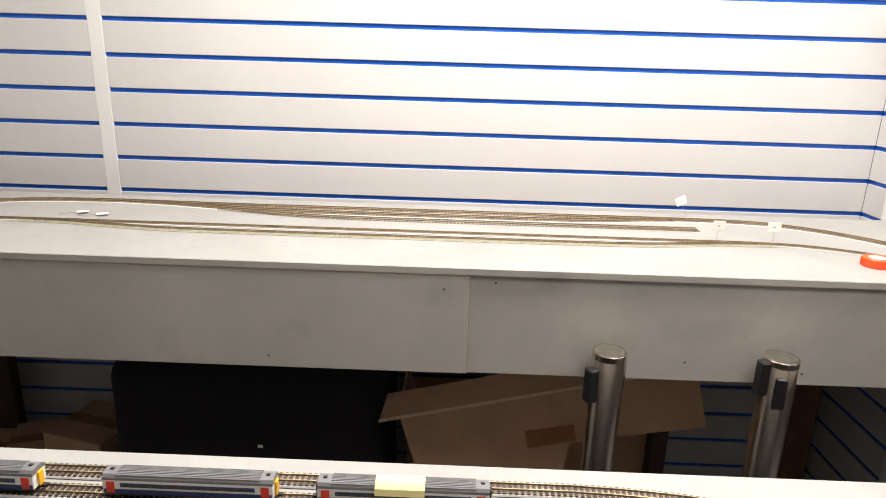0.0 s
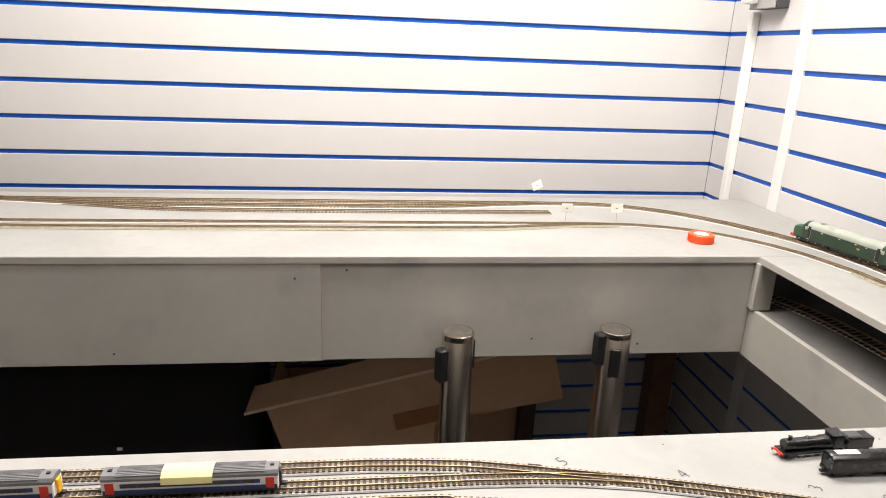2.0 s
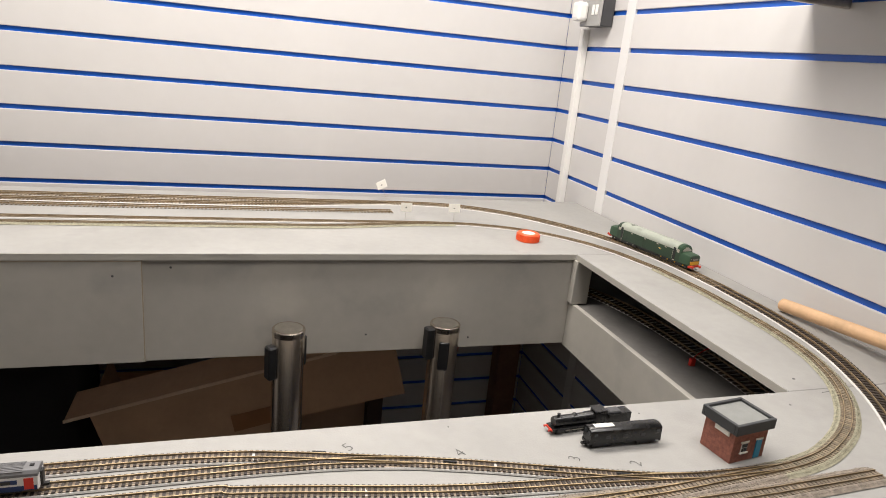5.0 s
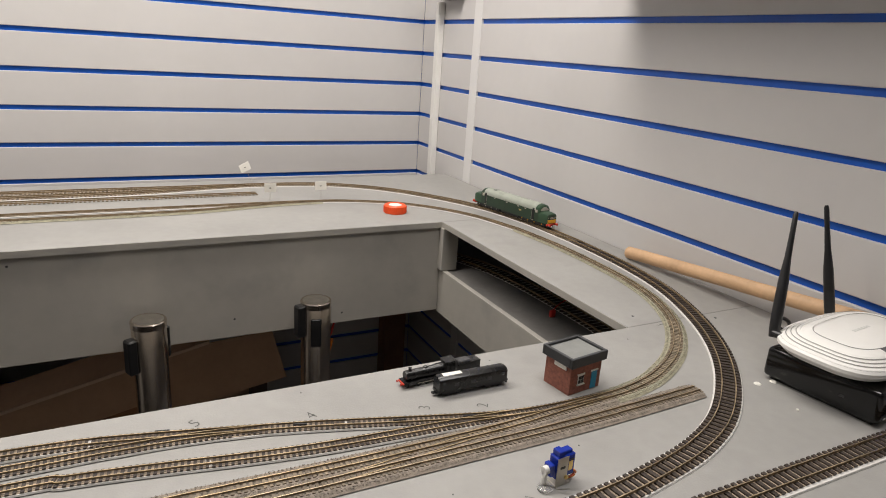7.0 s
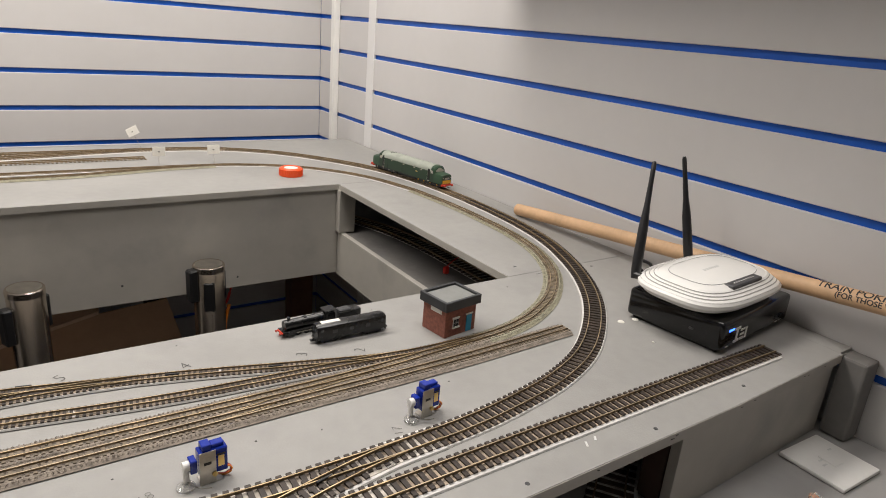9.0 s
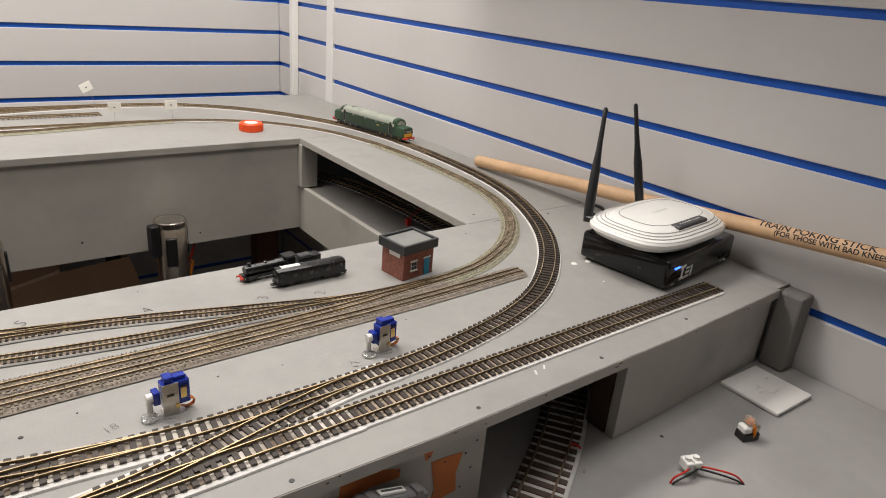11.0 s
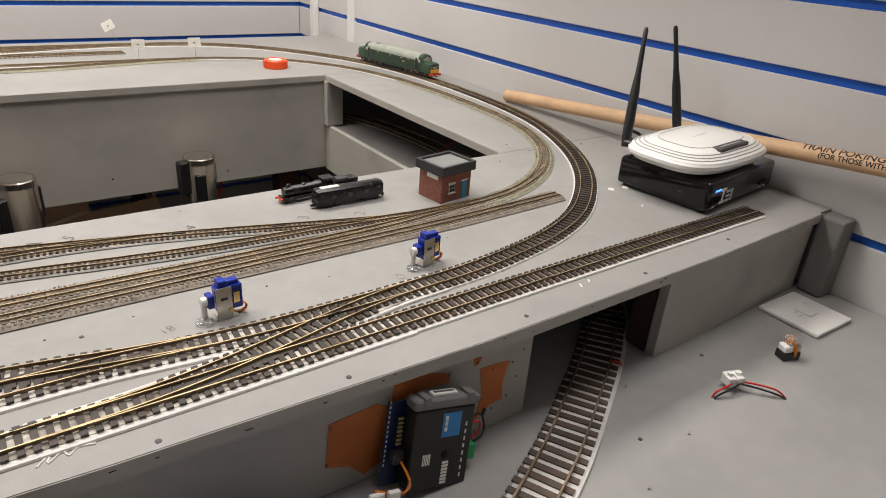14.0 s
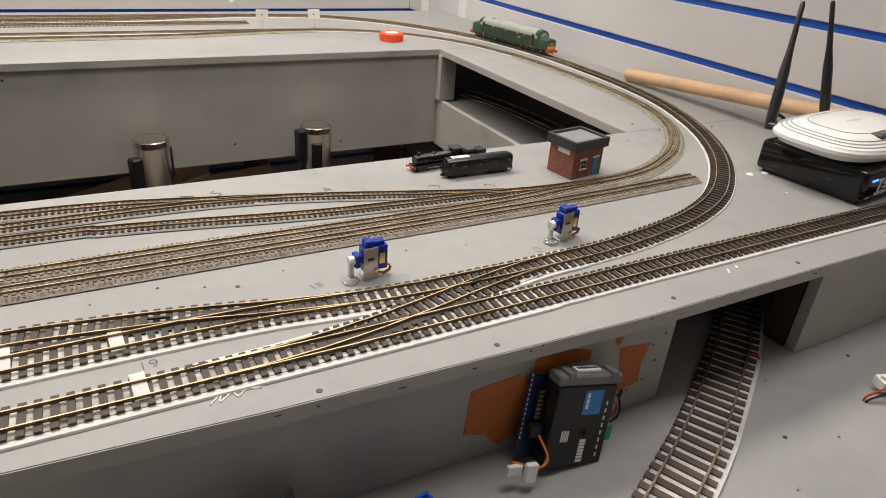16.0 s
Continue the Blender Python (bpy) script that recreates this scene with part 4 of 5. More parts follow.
dz = thing("small_diesel_locomotive", pose(0.640, 0.5455, ZB, 0, 0, -1) @ Matrix.Diagonal((0.88, 0.95, 0.95, 1)), "small unlined black model diesel with a white patch on the roof", "locomotive")
part("body", loft(bmesh.new(), [[(x, y * k, z) for _, y, z in body_section(0, 0.0093, 0.0065, 0.0205, 0.0262 - dt, 8)] for x, k, dt in ((-0.052, 0.94, 0.0012), (-0.049, 1, 0), (0.049, 1, 0), (0.052, 0.94, 0.0012))]), LOCO_BLACK, dz, "", True)
part("roof_patch", loft(bmesh.new(), [[(x, y, z + 0.0003) for y, z in ((0.004, 0.0257), (-0.002, 0.0262), (-0.0072, 0.0238), (-0.0071, 0.0232), (-0.002, 0.0255), (0.004, 0.025))] for x in (-0.044, -0.016)]), PAPER, dz, "white label on the roof")
for s in (-1, 1):
    for x in (-0.03, -0.005, 0.02):
        part("side_grille", bx(x, x + 0.007, *sorted((s * 0.0092, s * 0.0096)), 0.013, 0.0175, bevel=0.0003), CASEGREY, dz)
    part("cab_window", bx(0.043, 0.0475, *sorted((s * 0.0092, s * 0.0096)), 0.0165, 0.0205), SMOKED, dz)
    part("cab_window", bx(-0.0475, -0.043, *sorted((s * 0.0092, s * 0.0096)), 0.0165, 0.0205), SMOKED, dz)
    part("end_window", bx(*sorted((s * 0.0516, s * 0.0524)), -0.0062, -0.001, 0.0165, 0.021), SMOKED, dz)
    part("end_window", bx(*sorted((s * 0.0516, s * 0.0524)), 0.001, 0.0062, 0.0165, 0.021), SMOKED, dz)
    bg = part("bogie", bx(*sorted((s * 0.018, s * 0.046)), -0.0072, 0.0072, 0.0016, 0.006, bevel=0.0005), LOCO_BLACK, dz)
    for x in (0.024, 0.040):
        for q in (-1, 1):
            part("wheel", lathe(bmesh.new(), [(0.0034, 0), (0.0034, 0.001)], 12, pose(s * x, q * 0.0046, 0.0034, -90 * q)), LOCO_BLACK, bg)
    part("buffer_beam", bx(*sorted((s * 0.0515, s * 0.053)), -0.0082, 0.0082, 0.004, 0.0072), LOCO_BLACK, dz)
    part("coupling", bx(*sorted((s * 0.053, s * 0.0585)), -0.002, 0.002, 0.003, 0.0052), LOCO_BLACK, dz)

# ---- brick hut ----
hut = thing("signal_hut", pose(0.766, 0.5125, ZB, 0, 0, 8), "small model brick hut with teal door and flat grey roof", "model building")
hw, hd, hh = 0.0265, 0.0215, 0.0385
part("brick_body", bx(-hw, hw, -hd, hd, 0, hh, bevel=0.0004), BRICK, hut, "red model brickwork")
parapet = bmesh.new()
for a in ((-hw - 0.004, hw + 0.004, -hd - 0.004, -hd), (-hw - 0.004, hw + 0.004, hd, hd + 0.004), (-hw - 0.004, -hw, -hd, hd), (hw, hw + 0.004, -hd, hd)):
    box(parapet, *a, hh - 0.001, hh + 0.0115, bevel=0.0005)
part("parapet", parapet, ROOFGREY, hut, "dark grey parapet")
part("roof", bx(-hw, hw, -hd, hd, hh + 0.0005, hh + 0.0085), ROOFLIGHT, hut, "pale grey felt roof")
part("door", bx(0.010, 0.0195, -hd - 0.0009, -hd + 0.001, 0.0008, 0.024, bevel=0.0003), TEAL, hut, "teal painted door")
part("lintel", bx(0.0085, 0.021, -hd - 0.0008, -hd, 0.0242, 0.0262), PAPER, hut)
win = part("window", bx(-0.0135, -0.0035, -hd - 0.0006, -hd + 0.001, 0.0125, 0.0235, bevel=0.0002), COACH_WHITE, hut)
for x in (-0.0127, -0.0082):
    for z in (0.0133, 0.0185):
        part("pane", bx(x, x + 0.0038, -hd - 0.001, -hd - 0.0005, z, z + 0.0043), SMOKED, win)
part("sill", bx(-0.0148, -0.0022, -hd - 0.0018, -hd, 0.0108, 0.0123), PAPER, hut)
part("lintel", bx(-0.0148, -0.0022, -hd - 0.0008, -hd, 0.0237, 0.0258), PAPER, hut)
part("wall_sign", bx(-hw - 0.0012, -hw, -0.014, 0.006, hh - 0.008, hh - 0.002), PAPER, hut)

# ---- servo point motors ----


def servo(m):
    t = thing("servo_point_motor", m, "blue micro servo on a steel bracket with white horn", "servo motor", "servo point motors")
    part("bracket", bx(-0.010, 0.0035, -0.0012, 0.0, 0.0, 0.031, bevel=0.0003), STEEL, t, "bent steel bracket")
    part("bracket_foot", bx(-0.009, 0.009, -0.0012, 0.012, 0.0, 0.0012, bevel=0.0003), STEEL, t)
    b = bx(-0.0095, 0.0135, 0.0004, 0.0118, 0.0075, 0.0305, bevel=0.0008)
    box(b, -0.0165, -0.011, 0.001, 0.011, 0.012, 0.0245, bevel=0.0008)
    body = part("servo_body", b, SERVO, t, "translucent blue servo case")
    part("mounting_lug", bx(-0.007, 0.0005, 0.001, 0.0112, 0.0305, 0.036, bevel=0.0006), SERVO, t)
    part("mounting_lug", bx(0.001, 0.0115, 0.003, 0.0106, 0.0305, 0.034, bevel=0.0006), SERVO, t)
    part("servo_label", bx(0.0055, 0.0105, 0.0000, 0.0004, 0.0135, 0.0235), GOLD, body, "yellow label")
    part("servo_mark", bx(0.0045, 0.0115, -0.0001, 0.0003, 0.0245, 0.0258), BLACK, body)
    part("slot", bx(-0.0065, -0.0005, -0.0015, -0.0011, 0.019, 0.0215), BLACK, t)
    part("screw", lathe(bmesh.new(), [(0.0022, 0), (0.0022, 0.0012), (0.0008, 0.0015)], 12, pose(0.002, -0.0012, 0.0085, 90)), GOLD, t)
    part("horn", bx(-0.0215, -0.0165, 0.0035, 0.0085, 0.002, 0.021, bevel=0.0018, seg=2), WHITE, t, "white servo horn")
    part("horn_hub", lathe(bmesh.new(), [(0.0042, 0), (0.0042, 0.005), (0.003, 0.006)], 16, pose(-0.0215, 0.006, 0.0185, 0, 90, 0)), WHITE, t)
    part("clear_disc", lathe(bmesh.new(), [(0.0075, 0), (0.0075, 0.002), (0.005, 0.003)], 18, pose(-0.0205, 0.002, 0.0006)), CLEAR, t)
    part("drive_wire", tube(bmesh.new(), [(-0.019, 0.004, 0.005), (-0.012, -0.006, 0.003), (-0.004, -0.014, 0.006)], 0.0004, 5), STEEL, t)
    for k, mt in enumerate((WIRE_ORANGE, WIRE_RED, WIRE_BROWN)):
        part("lead", tube(bmesh.new(), [(0.010, 0.003 + k * 0.0014, 0.012), (0.0155, 0.000 + k * 0.0014, 0.010), (0.0165, 0.001 + k * 0.0012, 0.005), (0.012, 0.003 + k * 0.001, 0.0014), (0.007, 0.006 + k * 0.001, 0.001)], 0.0007, 6, 0.002), mt, t)
    return t


sv = servo(pose(0.634, 0.3545, ZB, 0, 0, 6))
copy_thing(sv, pose(0.421, 0.3555, ZB, 0, 0, 2))

# ---- orange cap, flags ----
cap = thing("bottle_cap", pose(0.885, 1.358, ZB), "bright orange ribbed plastic bottle cap lying on the board", "bottle cap")
b = lathe(bmesh.new(), [(0.0265, 0), (0.0275, 0.001), (0.0270, 0.017), (0.0245, 0.0195), (0.019, 0.0198), (0.0185, 0.0185), (0.008, 0.0183)], 40)
part("cap", b, ORANGE, cap, "", True)
for i in range(40):
    a = i * 9
    part("rib", bx(0.0266, 0.0282, -0.0007, 0.0007, 0.002, 0.0165), ORANGE, cap).matrix_basis = pose(0, 0, 0, 0, 0, a)
part("label_disc", lathe(bmesh.new(), [(0.016, 0), (0.016, 0.0004)], 24, pose(0, 0, 0.0184)), PAPER, cap)


def flag(x, y, h, w, tilt, turn, label):
    t = thing("paper_flag", pose(x, y, ZB, tilt * 0.3, tilt, turn), label, "paper flag", "flags marking the points")
    part("pin", lathe(bmesh.new(), [(0.0005, -0.001), (0.0005, h)], 6), STEEL, t)
    part("paper", bx(-w * 0.5, w * 0.5, -0.0008, 0.0002, h - 0.022, h, bevel=0.0002), PAPER, t)
    part("written_mark", bx(-w * 0.08, w * 0.06, -0.0012, -0.0009, h - 0.0125, h - 0.0105), INK, t)


flag(0.622, 1.735, 0.060, 0.03, -22, 15, "white paper flag on a leaning pin")
flag(0.622, 1.525, 0.045, 0.029, 2, 4, "white paper flag on a pin beside a point")
flag(0.752, 1.527, 0.045, 0.029, -2, -6, "white paper flag on a pin beside a point")
for x, y in ((-0.90, 1.56), (-0.845, 1.545)):
    t = thing("paper_flag", pose(x, y, ZB + 0.0035, 0, 0, 28), "white paper flag lying on the board", "paper flag", "flags marking the points")
    part("pin", bx(-0.03, 0.012, -0.0005, 0.0005, 0, 0.001), STEEL, t)
    part("paper", bx(0.008, 0.034, -0.009, 0.009, 0.0012, 0.002, bevel=0.0002), PAPER, t)
for x, y in ((1.0, 0.424), (1.026, 0.42), (0.99, 0.36), (1.118, 0.262), (0.905, 0.4)):
    t = thing("paper_scrap", pose(x, y, ZB, 0, 0, 20), "tiny white scrap lying on the board", "scrap", "white scraps")
    part("scrap", lathe(bmesh.new(), [(0.005 if x > 0.995 and x < 1.1 else 0.0018, 0.0002), (0.0035 if x > 0.995 and x < 1.1 else 0.0015, 0.0014)], 9), PAPER, t)
for x, y in ((0.561, 0.302),):
    t = thing("foil_clip", pose(x, y, ZB + 0.004, 0, 0, 15), "crumpled clear tape over a wire joint", "tape")
    part("clip", bx(-0.006, 0.006, -0.0028, 0.0028, -0.0035, -0.0005, bevel=0.0012), CLEAR, t)

# ---- black control box and white router ----
cbox = thing("control_station", pose(1.1295, 0.377, ZB) @ Matrix(((1.018, -0.225, 0, 0), (0, 1.02, 0, 0), (0, 0, 1.06, 0), (0, 0, 0, 1))), "glossy black digital control box with pale lettering bars", "control box")
part("case", bx(-0.098, 0.098, -0.068, 0.068, 0.004, 0.043, bevel=0.006, seg=3), GLOSS, cbox, "", True)
part("foot_rim", bx(-0.09, 0.09, -0.06, 0.06, 0.0, 0.0045), BLACK, cbox)
part("indicator", bx(-0.083, -0.069, -0.0686, -0.0676, 0.029, 0.0315), LED, cbox, "glowing blue indicator")
logo = bmesh.new()
for x0, x1, z0, z1 in ((0, 0.014, 0.017, 0.0205), (0.0045, 0.009, 0.0035, 0.017), (0, 0.014, 0, 0.0035), (0.0165, 0.0275, 0.0, 0.0035), (0.0165, 0.0275, 0.0065, 0.0095), (0.0165, 0.0275, 0.0125, 0.0155), (0.0305, 0.0345, 0, 0.0155)):
    box(logo, x0, x1, -0.0006, 0, z0, z1)
part("logo_bars", logo, WHITE, cbox, "pale grey logo shapes").matrix_basis = pose(-0.066, -0.0681, 0.010)
for x in (0.055, 0.068):
    part("button", bx(x, x + 0.009, -0.0688, -0.0678, 0.014, 0.019, bevel=0.0003), BLACK, cbox)
    part("button_mark", bx(x + 0.001, x + 0.008, -0.0686, -0.0679, 0.0095, 0.0108), WHITE, cbox)
part("button_mark", bx(-0.085, -0.078, -0.0686, -0.0679, 0.0085, 0.0098), WHITE, cbox)
part("side_badge", bx(-0.0988, -0.0979, -0.03, -0.024, 0.02, 0.0225), CASEGREY, cbox)

router = thing("wifi_router", pose(1.117, 0.376, ZB + 0.0458, 0, 0, 5) , "white wireless router with two black antennas", "router")


def rounded(w, d, z, n=3.2, seg=56):
    return [(w * math.copysign(abs(math.cos(a)) ** (2 / n), math.cos(a)), d * math.copysign(abs(math.sin(a)) ** (2 / n), math.sin(a)), z) for a in (2 * math.pi * i / seg for i in range(seg))]


rb = bmesh.new()
loft(rb, [rounded(0.072, 0.046, 0.001), rounded(0.086, 0.058, 0.006), rounded(0.0925, 0.064, 0.013), rounded(0.0925, 0.064, 0.017), rounded(0.090, 0.0615, 0.0205)]
     + [rounded(0.090 - s * 0.0042 - e, 0.0615 - s * 0.0042 - e, 0.0207 + s * 0.0021 + u) for s in range(4) for e, u in ((0.0, 0.0), (0.003, 0.0016), (0.0036, 0.0009))]
     + [rounded(0.068, 0.040, 0.0302), rounded(0.05, 0.03, 0.0312)])
part("casing", rb, WHITE, router, "white ridged casing", True)
for k, (w, d, z) in enumerate(((0.0905, 0.062, 0.0199), (0.0865, 0.058, 0.0226), (0.0823, 0.0538, 0.0247), (0.078, 0.0495, 0.0268), (0.062, 0.036, 0.0309))):
    ring = [Vector(p) for p in rounded(w, d, z)]
    b = bmesh.new()
    lower = [b.verts.new(p) for p in ring]
    upper = [b.verts.new((p.x * 0.991, p.y * 0.987, p.z + 0.0007)) for p in ring]
    for i in range(len(ring)):
        b.faces.new((lower[i], lower[(i + 1) % len(ring)], upper[(i + 1) % len(ring)], upper[i]))
    part("groove", b, GROOVE, router)
part("status_panel", bx(-0.034, 0.030, -0.047, -0.034, 0.0268, 0.0322, bevel=0.0012), CASEGREY, router, "dark grey indicator panel")
for i in range(9):
    part("status_mark", bx(-0.024 + i * 0.0052, -0.0212 + i * 0.0052, -0.0410, -0.0395, 0.0322, 0.0325), SCRATCH, router)
for i in range(6):
    part("logo_bar", bx(-0.014 + i * 0.0055, -0.010 + i * 0.0055, 0.002, 0.006, 0.0312, 0.0315), SCRATCH, router, "grey logo shapes")


def antenna(foot, tip):
    to_local = router.matrix_basis.inverted()
    a, b = to_local @ Vector(foot), to_local @ Vector(tip)
    ob = part("antenna", lathe(bmesh.new(), [(0.0055, 0.0), (0.0068, 0.012), (0.0072, 0.03), (0.0066, 0.075), (0.0042, 0.105), (0.0034, 0.14), (0.0034, 0.163), (0.0022, 0.167)], 16), BLACK, router, "black stub antenna", True)
    ob.matrix_basis = Matrix.Translation(a) @ (b - a).to_track_quat("Z", "X").to_matrix().to_4x4() @ Matrix.Scale((b - a).length / 0.167, 4)
    part("antenna_hinge", lathe(bmesh.new(), [(0.005, 0), (0.005, 0.016)], 12, pose(a.x, a.y + 0.001, a.z + 0.006, 90, 0, 0)), BLACK, router)


antenna((1.025, 0.434, 1.093), (1.068, 0.470, 1.250))
antenna((1.171, 0.450, 1.087), (1.167, 0.493, 1.248))
part("power_lead", tube(bmesh.new(), [(-0.055, 0.066, 0.012), (-0.06, 0.082, 0.02), (-0.045, 0.092, 0.024), (-0.02, 0.088, 0.016), (0.0, 0.09, 0.0), (0.03, 0.085, -0.03)], 0.0026, 8), BLACK, router)

for ob in router.children:
    if ob.name.split(".")[0] in ("casing", "groove", "status_panel", "status_mark", "logo_bar"):
        ob.matrix_basis = Matrix.Diagonal((1.22, 1.13, 1.08, 1))

# ---- poking stick against the wall ----
p0, p1 = Vector((1.2105, 0.90, ZB + 0.013)), Vector((1.2125, 0.02, ZB + 0.098))
dirn = (p1 - p0).normalized()
stick = thing("wooden_stick", Matrix.Translation(p0) @ dirn.to_track_quat("X", "Z").to_matrix().to_4x4(), "pale wooden stick with black handwriting along it", "stick")
L = (p1 - p0).length
part("dowel", lathe(bmesh.new(), [(0.0105, 0), (0.0122, 0.002), (0.0122, L)], 28, pose(0, 0, 0, 0, 90, 0)), DOWEL, stick, "", True)


for words, size, x, a0 in (("TRAIN POKING STICK", 0.0155, 0.705, 0.92), ("(FOR THOSE WITH BAD KNEES", 0.0102, 0.725, 1.62)):
    me = text_mesh("handwriting", words, size, INK, thin=-0.00025)
    cut = bmesh.new()
    cut.from_mesh(me)
    for k in range(-4, 14):
        bmesh.ops.bisect_plane(cut, geom=cut.verts[:] + cut.edges[:] + cut.faces[:], plane_co=(0, 0.0012 * k, 0), plane_no=(0, 1, 0))
    cut.to_mesh(me)
    cut.free()
    for v in me.vertices:
        a = a0 - v.co.y / 0.01235
        v.co = Vector((v.co.x, -0.0124 * math.sin(a), 0.0124 * math.cos(a)))
    share("handwriting", me, stick, pose(x, 0, 0))

# ---- lower board: plate, connector, clip, module ----
plate = thing("blank_socket_plate", pose(1.142, 0.175, ZL, 0, 0, -2), "white plastic blanking plate lying face down", "plate")
part("plate", bx(-0.044, 0.044, -0.042, 0.042, 0.0005, 0.0065, bevel=0.002, seg=2), WHITE, plate, "", True)
part("moulding", bx(-0.008, 0.014, -0.012, 0.012, 0.0066, 0.0078, bevel=0.0008), WHITE, plate)
for x, y in ((-0.02, -0.004), (-0.016, 0.004), (0.02, 0.012)):
    part("slot", bx(x, x + 0.008, y, y + 0.0025, 0.0064, 0.0069), SCRATCH, plate)

conn = thing("terminal_block", pose(0.903, 0.137, ZL, 0, 0, -22), "white terminal block on a red and black wire pair", "connector")
cb = bmesh.new()
for k in (-0.0052, 0.0052):
    box(cb, k - 0.0046, k + 0.0046, -0.008, 0.008, 0.006, 0.0175, bevel=0.001)
    lathe(cb, [(0.0034, 0), (0.0034, 0.004)], 12, pose(k, 0, 0.0172))
part("block", cb, WHITE, conn, "white nylon block")
part("lead", tube(bmesh.new(), [(-0.006, -0.007, 0.011), (-0.018, -0.012, 0.011), (-0.028, -0.012, 0.006), (-0.032, -0.013, 0.0)], 0.0011, 7), WIRE_RED, conn)
part("lead", tube(bmesh.new(), [(0.004, -0.008, 0.010), (-0.012, -0.014, 0.009), (-0.027, -0.016, 0.005), (-0.031, -0.0155, 0.0)], 0.0011, 7), BLACK, conn)
part("lead", tube(bmesh.new(), [(0.006, -0.006, 0.012), (0.022, -0.014, 0.012), (0.042, -0.022, 0.008), (0.052, -0.027, 0.0)], 0.0011, 7), WIRE_RED, conn)
part("lead", tube(bmesh.new(), [(0.006, -0.008, 0.010), (0.024, -0.017, 0.008), (0.040, -0.025, 0.005), (0.051, -0.029, 0.0)], 0.0011, 7), BLACK, conn)

clipr = thing("micro_switch", pose(1.02, 0.135, ZL, 0, 0, -20) @ Matrix.Diagonal((1, 1, 1.25, 1)), "small black switch bound with orange tape and clear cover", "switch")
part("base", bx(-0.011, 0.013, -0.008, 0.008, 0, 0.0085, bevel=0.001), BLACK, clipr)
part("terminal", bx(-0.011, 0.001, -0.007, 0.007, 0.0085, 0.016, bevel=0.0015), WHITE, clipr, "white terminal")
part("terminal", bx(0.005, 0.013, -0.006, 0.004, 0.0085, 0.0155, bevel=0.001), STEEL, clipr)
for x in (0.0025,):
    part("binding", lathe(bmesh.new(), [(0.0095, 0), (0.0102, 0.001), (0.0095, 0.002)], 16, pose(x, 0, 0.0095, 0, 90, 0)), WIRE_ORANGE, clipr, "orange binding")
part("cover", bx(-0.006, 0.004, -0.006, 0.006, 0.016, 0.024, bevel=0.001), CLEAR, clipr, "clear plastic cover")
for x, y in ((0.80, 0.20), (0.795, 0.115), (0.70, 0.09)):
    t = thing("loose_chip", pose(x, y, ZL, 0, 0, 30), "tiny chip of wood on the lower board", "chip", "loose chips")
    part("chip", bx(-0.0022, 0.0022, -0.001, 0.001, 0, 0.0016), RAW, t)
t = thing("red_wire_end", pose(0.812, 0.232, ZL), "short bent red wire beside the lower rails", "wire")
part("wire", tube(bmesh.new(), [(0.0, 0.0, 0.0), (0.002, 0.003, 0.006), (0.008, -0.002, 0.007), (0.012, -0.006, 0.001)], 0.0012, 6), WIRE_RED, t)
t = thing("red_wire_end", pose(1.055, 0.925, ZL), "red wire end with a plug lying on the lower ledge", "wire")
part("plug", bx(-0.006, 0.006, -0.004, 0.004, 0.0005, 0.016, bevel=0.0015), WIRE_RED, t)
part("wire", tube(bmesh.new(), [(0.0, 0.0, 0.015), (0.02, 0.008, 0.022), (0.05, 0.016, 0.028), (0.085, 0.02, 0.03)], 0.0012, 6), WIRE_RED, t)
t = thing("point_motor", pose(1.06, 1.03, ZB - T - 0.034), "black solenoid point motor hanging under the board", "point motor")
part("frame", bx(-0.016, 0.016, -0.011, 0.011, 0.008, 0.033, bevel=0.001), BLACK, t)
part("coil", lathe(bmesh.new(), [(0.007, -0.013), (0.007, 0.013)], 16, pose(0, 0, 0.010, 0, 90, 0)), WIRE_BROWN, t)
part("coil_end", bx(-0.018, -0.014, -0.006, 0.006, 0.0, 0.016), WIRE_RED, t)

# bare orange patches where old paint peeled from the front fascia
for pts in (((0.455, 0.990), (0.500, 0.994), (0.512, 0.985), (0.508, 0.930), (0.488, 0.921), (0.472, 0.938), (0.452, 0.945)),
            ((0.515, 1.010), (0.548, 1.008), (0.572, 1.000), (0.572, 0.990), (0.545, 0.992), (0.512, 0.988)),
            ((0.606, 0.992), (0.624, 0.991), (0.643, 0.988), (0.637, 0.966), (0.639, 0.944), (0.624, 0.943), (0.604, 0.930), (0.612, 0.958)),
            ((0.597, 1.006), (0.607, 1.005), (0.604, 0.998), (0.599, 0.997))):
    pb = bmesh.new()
    f = pb.faces.new([pb.verts.new((x, front_y(x) + 0.0148, z)) for x, z in pts])
    f.normal_update()
    bmesh.ops.solidify(pb, geom=[f], thickness=0.0004)
    part("bare_patch", pb, BAREORANGE, base, "bare orange hardboard patch")
for x, z in ((0.457, 0.986), (0.453, 0.948), (0.516, 1.008), (0.571, 0.998), (0.602, 1.001), (0.622, 0.986), (0.647, 0.985), (0.644, 0.946), (0.626, 0.938), (0.655, 0.965), (0.66, 0.995)):
    share("screw", screw_me, base, pose(x, front_y(x) + 0.0145, z, 90) @ Matrix.Scale(0.55, 4))

